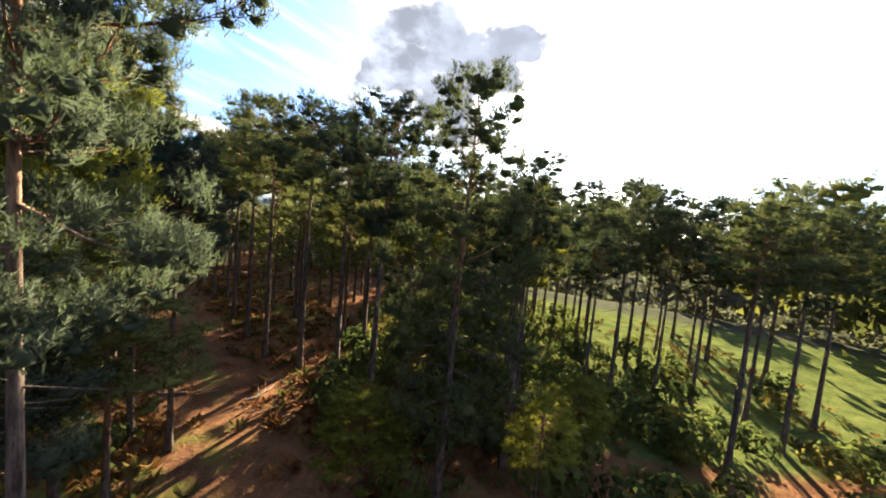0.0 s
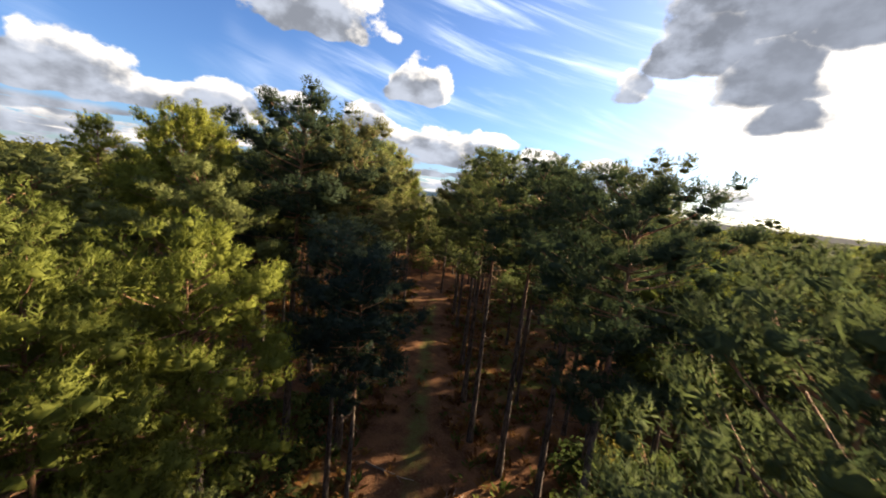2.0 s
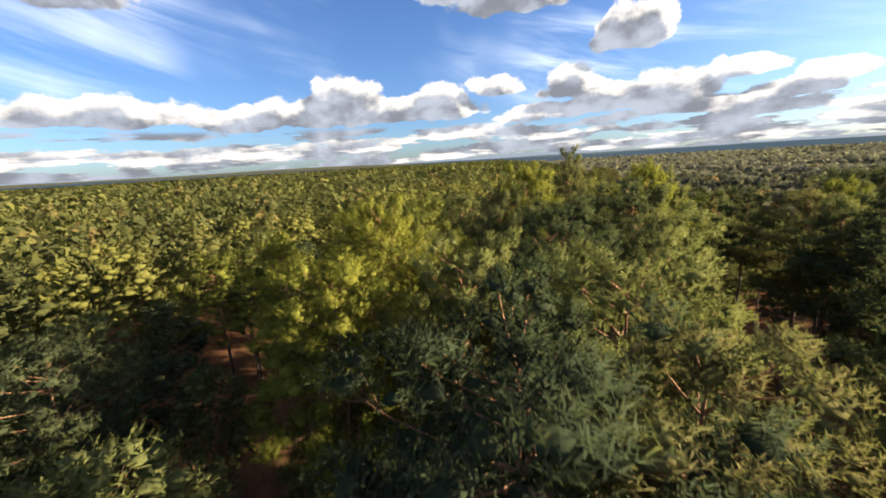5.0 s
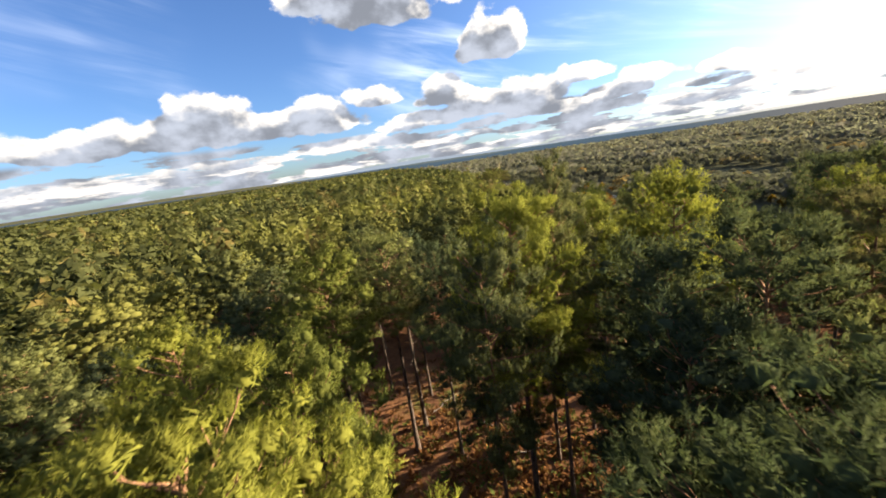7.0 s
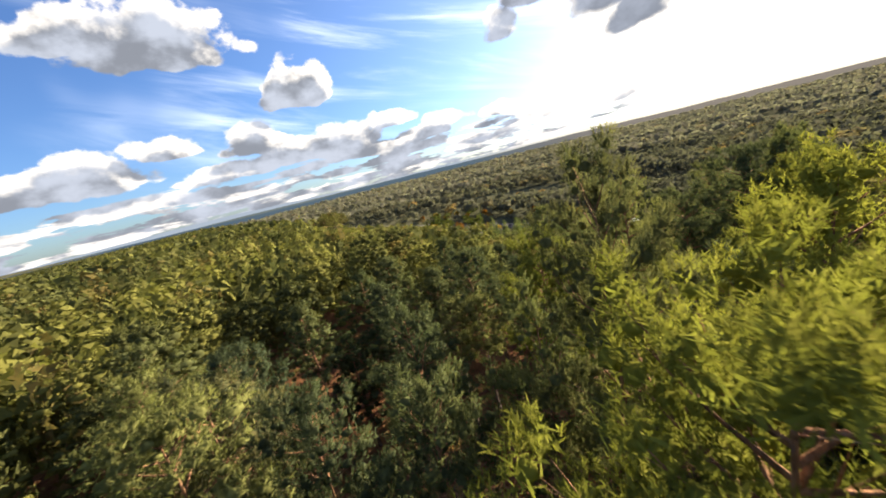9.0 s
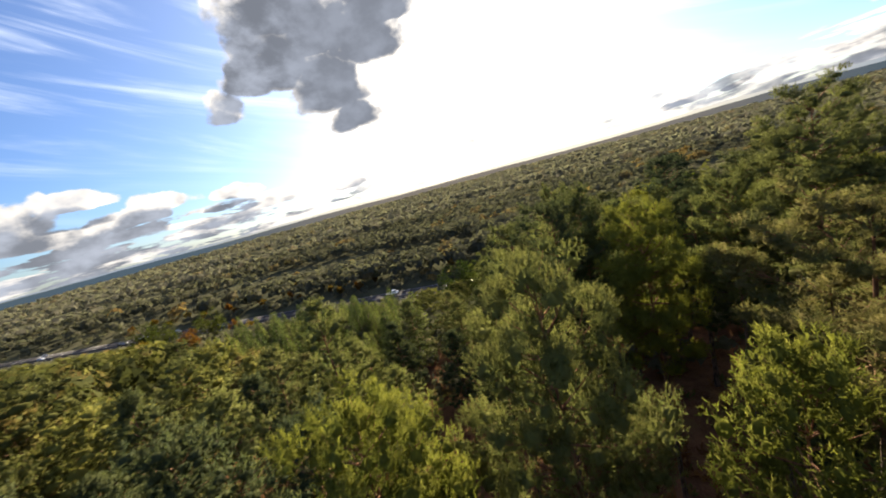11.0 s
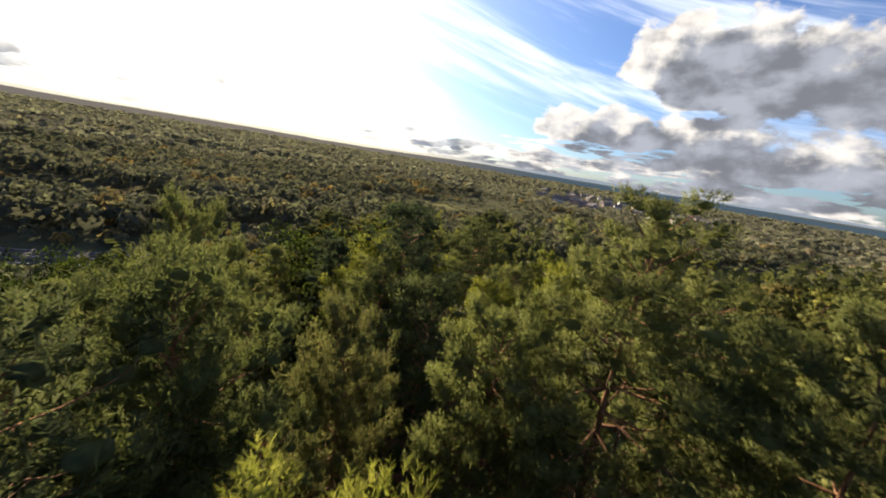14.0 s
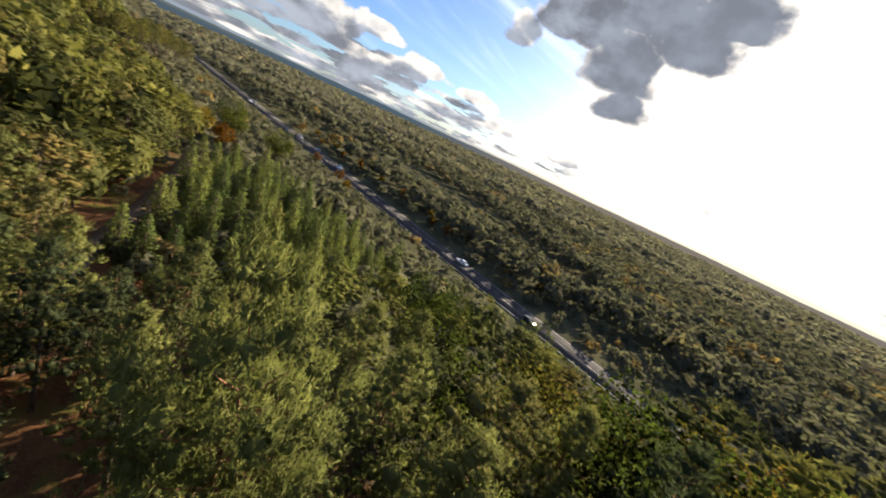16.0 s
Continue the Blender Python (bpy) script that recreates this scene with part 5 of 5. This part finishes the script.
def make_car(paint, label):
    car = tagged(new("car"), label, "car", "cars on the road")
    bm = bmesh.new()
    rings = []
    for x, half, low, high in ((-2.15, 0.72, 0.42, 0.78), (-2.05, 0.82, 0.28, 0.93), (-1.2, 0.88, 0.22, 1.0), (0.6, 0.89, 0.22, 0.98), (1.5, 0.87, 0.23, 0.86), (2.05, 0.78, 0.30, 0.70), (2.18, 0.66, 0.42, 0.60)):
        rings.append([(x, -half, low + 0.1), (x, -half * 0.86, low), (x, half * 0.86, low), (x, half, low + 0.1), (x, half, high - 0.12), (x, half * 0.86, high), (x, -half * 0.86, high), (x, -half, high - 0.12)])
    shell(bm, rings)
    body = bm_part("body", bm, paint, car)
    bm = bmesh.new()
    shell(bm, [[(x, -w, z) for x, z in ((-1.75, 0.95), (0.85, 0.93), (0.25, 1.36), (-1.25, 1.38))] if w == 0.76 else
               [(x * 0.96, -w, z) for x, z in ((-1.75, 0.95), (0.85, 0.93), (0.25, 1.36), (-1.25, 1.38))] for w in (0.76, -0.76)])
    bm_part("cabin_glass", bm, GLASS_DARK, car, "dark tinted windows")
    bm = bmesh.new()
    shell(bm, [[(-1.30, -0.70, 1.37), (-1.30, 0.70, 1.37), (-1.30, 0.66, 1.43), (-1.30, -0.66, 1.43)], [(0.28, -0.70, 1.35), (0.28, 0.70, 1.35), (0.28, 0.66, 1.41), (0.28, -0.66, 1.41)]])
    bm_part("roof", bm, paint, car)
    for x in (-1.32, 1.34):
        for y in (-0.80, 0.80):
            bm = bmesh.new()
            bmesh.ops.create_cone(bm, cap_ends=True, segments=18, radius1=0.32, radius2=0.32, depth=0.21, matrix=Matrix.Translation((x, y, 0.32)) @ Matrix.Rotation(math.pi / 2, 4, "X"))
            bmesh.ops.bevel(bm, geom=[e for e in bm.edges if e.calc_face_angle(0) > 1], offset=0.03, segments=1, affect="EDGES")
            wheel = bm_part("wheel", bm, TYRE, car)
            bm = bmesh.new()
            bmesh.ops.create_cone(bm, cap_ends=True, segments=12, radius1=0.2, radius2=0.17, depth=0.03, matrix=Matrix.Translation((x, y + math.copysign(0.115, y), 0.32)) @ Matrix.Rotation(math.copysign(math.pi / 2, -y), 4, "X"))
            bm_part("rim", bm, RIM, wheel)
    for x, mat, name in ((2.12, LAMP_GLASS, "headlight"), (-2.10, TAIL_GLASS, "tail_light")):
        for y in (-0.55, 0.55):
            bm = bmesh.new()
            bmesh.ops.create_cube(bm, size=1.0, matrix=Matrix.Translation((x, y, 0.68 if x > 0 else 0.8)) @ Matrix.Diagonal((0.1, 0.28, 0.12, 1)))
            bmesh.ops.bevel(bm, geom=bm.edges[:], offset=0.02, segments=1, affect="EDGES")
            bm_part(name, bm, mat, car)
    return car


def on_road(x_of, lane):
    along = (x_of - ROAD_ACROSS[0] * ROAD_AT) / ROAD_WAY[0]
    p = ROAD_ACROSS * ROAD_AT + ROAD_WAY * along + ROAD_ACROSS * (2.2 if lane > 0 else -2.2)
    heading = math.degrees(math.atan2(ROAD_WAY[1], ROAD_WAY[0])) + (0 if lane > 0 else 180)
    return pose(float(p[0]), float(p[1]), float(terrain(*p)) + 0.12, 0, 0, heading)


for paint, label, rows in (
        (plain_material("white_car_paint", (0.80, 0.81, 0.83), 0.25, 0.0, 0.6, 0.05), "white hatchback car driving on the asphalt road", ((-41, 1), (-160, 1), (-118, 1), (-226, -1))),
        (plain_material("black_car_paint", (0.018, 0.02, 0.026), 0.2, 0.0, 0.6, 0.05), "black saloon car driving on the asphalt road", ((-14, -1), (-112, -1), (-168, -1))),
        (plain_material("silver_car_paint", (0.48, 0.50, 0.54), 0.28, 0.5, 0.6, 0.05), "silver car driving on the asphalt road", ((-140, 1), (-232, 1)))):
    for k, (x, lane) in enumerate(rows):
        if k == 0:
            model = make_car(paint, label)
            model.matrix_basis = on_road(x, lane)
        else:
            copy_thing(model, on_road(x, lane))

# ---------------------------------------------------------------- houses of the far town
BRICKWORK, TILES, PANE = plain_material("house_brick", (0.27, 0.21, 0.19), 0.9, 0, 0.2, 0.4), plain_material("roof_tiles", (0.105, 0.092, 0.094), 0.85, 0, 0.2, 0.4), plain_material("window_glass", (0.03, 0.035, 0.045), 0.1)
PLASTER = plain_material("white_plaster", (0.50, 0.49, 0.47), 0.9, 0, 0.2, 0.25)


def make_house(wall_mat, label):
    house = tagged(new("house"), label, "house", "houses of the far town")
    bm = bmesh.new()
    shell(bm, [[(x, -4.0, -0.5), (x, 4.0, -0.5), (x, 4.0, 5.2), (x, 0, 8.2), (x, -4.0, 5.2)] for x in (-6.0, 6.0)])
    wall = bm_part("wall", bm, wall_mat, house)
    for side in (-1, 1):
        bm = bmesh.new()
        shell(bm, [[(x, side * 4.6, 4.85), (x, 0, 8.3), (x, 0, 8.55), (x, side * 4.6, 5.1)] for x in (-6.4, 6.4)])
        bm_part("roof", bm, TILES, house, "dark grey-brown tiled roof slope")
    bm = bmesh.new()
    bmesh.ops.create_cube(bm, size=1.0, matrix=Matrix.Translation((4.6, 0, 8.9)) @ Matrix.Diagonal((0.9, 0.9, 1.8, 1)))
    bm_part("chimney", bm, BRICKWORK, house)
    for side in (-1, 1):
        for x in (-4, 0, 4):
            for z in (1.4, 4.0):
                bm = bmesh.new()
                bmesh.ops.create_cube(bm, size=1.0, matrix=Matrix.Translation((x, side * 4.02, z)) @ Matrix.Diagonal((1.5, 0.12, 1.2, 1)))
                bm_part("window", bm, PANE, house)
    return house


for model, count in ((make_house(BRICKWORK, "brick house with a tiled gable roof in the valley"), 52), (make_house(PLASTER, "white plastered house with a tiled gable roof"), 34)):
    for k in range(count):
        bearing, reach = radians(RNG.uniform(-85, -62)), RNG.uniform(560, 940)
        x, y = -25 - reach * math.sin(bearing), 40 + reach * math.cos(bearing)
        m = pose(x, y, float(terrain(x, y)) + 0.25, 0, 0, RNG.uniform(0, 180))
        if k == 0:
            model.matrix_basis = m
        else:
            copy_thing(model, m)

# ---------------------------------------------------------------- undergrowth
fronds_at, fronds_way, tints = [], [], []
for k in range(3800):
    along, off = RNG.uniform(-3, 48), RNG.normal(0, 7.5)
    if abs(off) < 2.1 + 0.5 * math.sin(along * 0.7) and RNG.random() < 0.93:
        continue
    p = RIDE_A + RIDE_WAY * along + RIDE_ACROSS * off
    fronds_at.append((p[0], p[1], float(terrain(*p))))
for cx, cy, r in CLEARINGS:
    for k in range(260):
        x, y = cx + RNG.normal(0, r * 0.8), cy + RNG.normal(0, r * 0.8)
        fronds_at.append((x, y, float(terrain(x, y))))
for k in range(320):
    x, y = RNG.uniform(-2, 26), RNG.uniform(8, 36)
    fronds_at.append((x, y, float(terrain(x, y))))
fronds_at = np.array(fronds_at)
count, leafs = len(fronds_at), 9
turn = RNG.uniform(0, 2 * np.pi, (count, leafs))
out = np.stack([np.cos(turn), np.sin(turn), RNG.uniform(0.35, 1.1, (count, leafs))], -1)
span = RNG.uniform(0.22, 0.62, (count, 1, 1)) * RNG.uniform(0.7, 1.2, (count, leafs, 1))
side = np.stack([-np.sin(turn), np.cos(turn), np.zeros_like(turn)], -1) * 0.075
foot = fronds_at[:, None] + RNG.normal(0, 0.12, (count, leafs, 3)) * (1, 1, 0)
tip = foot + unit(out) * span
corners = np.stack([foot - side * 0.3, foot + (tip - foot) * 0.55 + side, tip, foot + (tip - foot) * 0.55 - side], 2).reshape(-1, 3)
k = np.arange(count * leafs)[:, None] * 4
tris = np.concatenate([k + np.array([[0, 1, 2]]), k + np.array([[0, 2, 3]])])
tint = np.repeat(RNG.random(count), leafs)
tagged(new("bracken", tri_mesh("bracken", corners, tris, BRACKEN, np.concatenate([tint, tint]))), "rusty brown bracken with green patches on the forest floor", "bracken", kind="stuff")

# fallen branches on the litter
for k, (x, y, length, turn) in enumerate([(-13.2, 12.3, 2.6, 20), (-9.0, 12.4, 1.9, 75), (-17.8, 17.6, 2.2, 130), (-42.6, 24.6, 2.4, 15), (-46.2, 22.6, 3.0, 100), (-38.6, 24.4, 2.0, 60), (-4.8, 40.4, 2.2, 35), (-32.0, 34.6, 2.4, 150)]):
    tubes = Tubes()
    wiggle = RNG.normal(0, 0.08, 5)
    s = np.linspace(0, length, 5)
    tubes.limb(np.column_stack([s, wiggle, 0.06 + 0.05 * np.abs(wiggle)]), np.linspace(0.06, 0.015, 5), 6)
    for b in (0.35, 0.6):
        tubes.limb([(b * length, 0, 0.07), (b * length + 0.35, 0.3 if k % 2 else -0.3, 0.16), (b * length + 0.6, 0.5 if k % 2 else -0.5, 0.2)], [0.025, 0.016, 0.006], 4)
    fallen = tagged(new("fallen_branch", tubes.mesh("fallen_branch", DEAD)), "pale dead pine branch lying on the needle litter", "branch", "fallen branches")
    fallen.matrix_basis = pose(x, y, float(terrain(x, y)), 0, 0, turn)
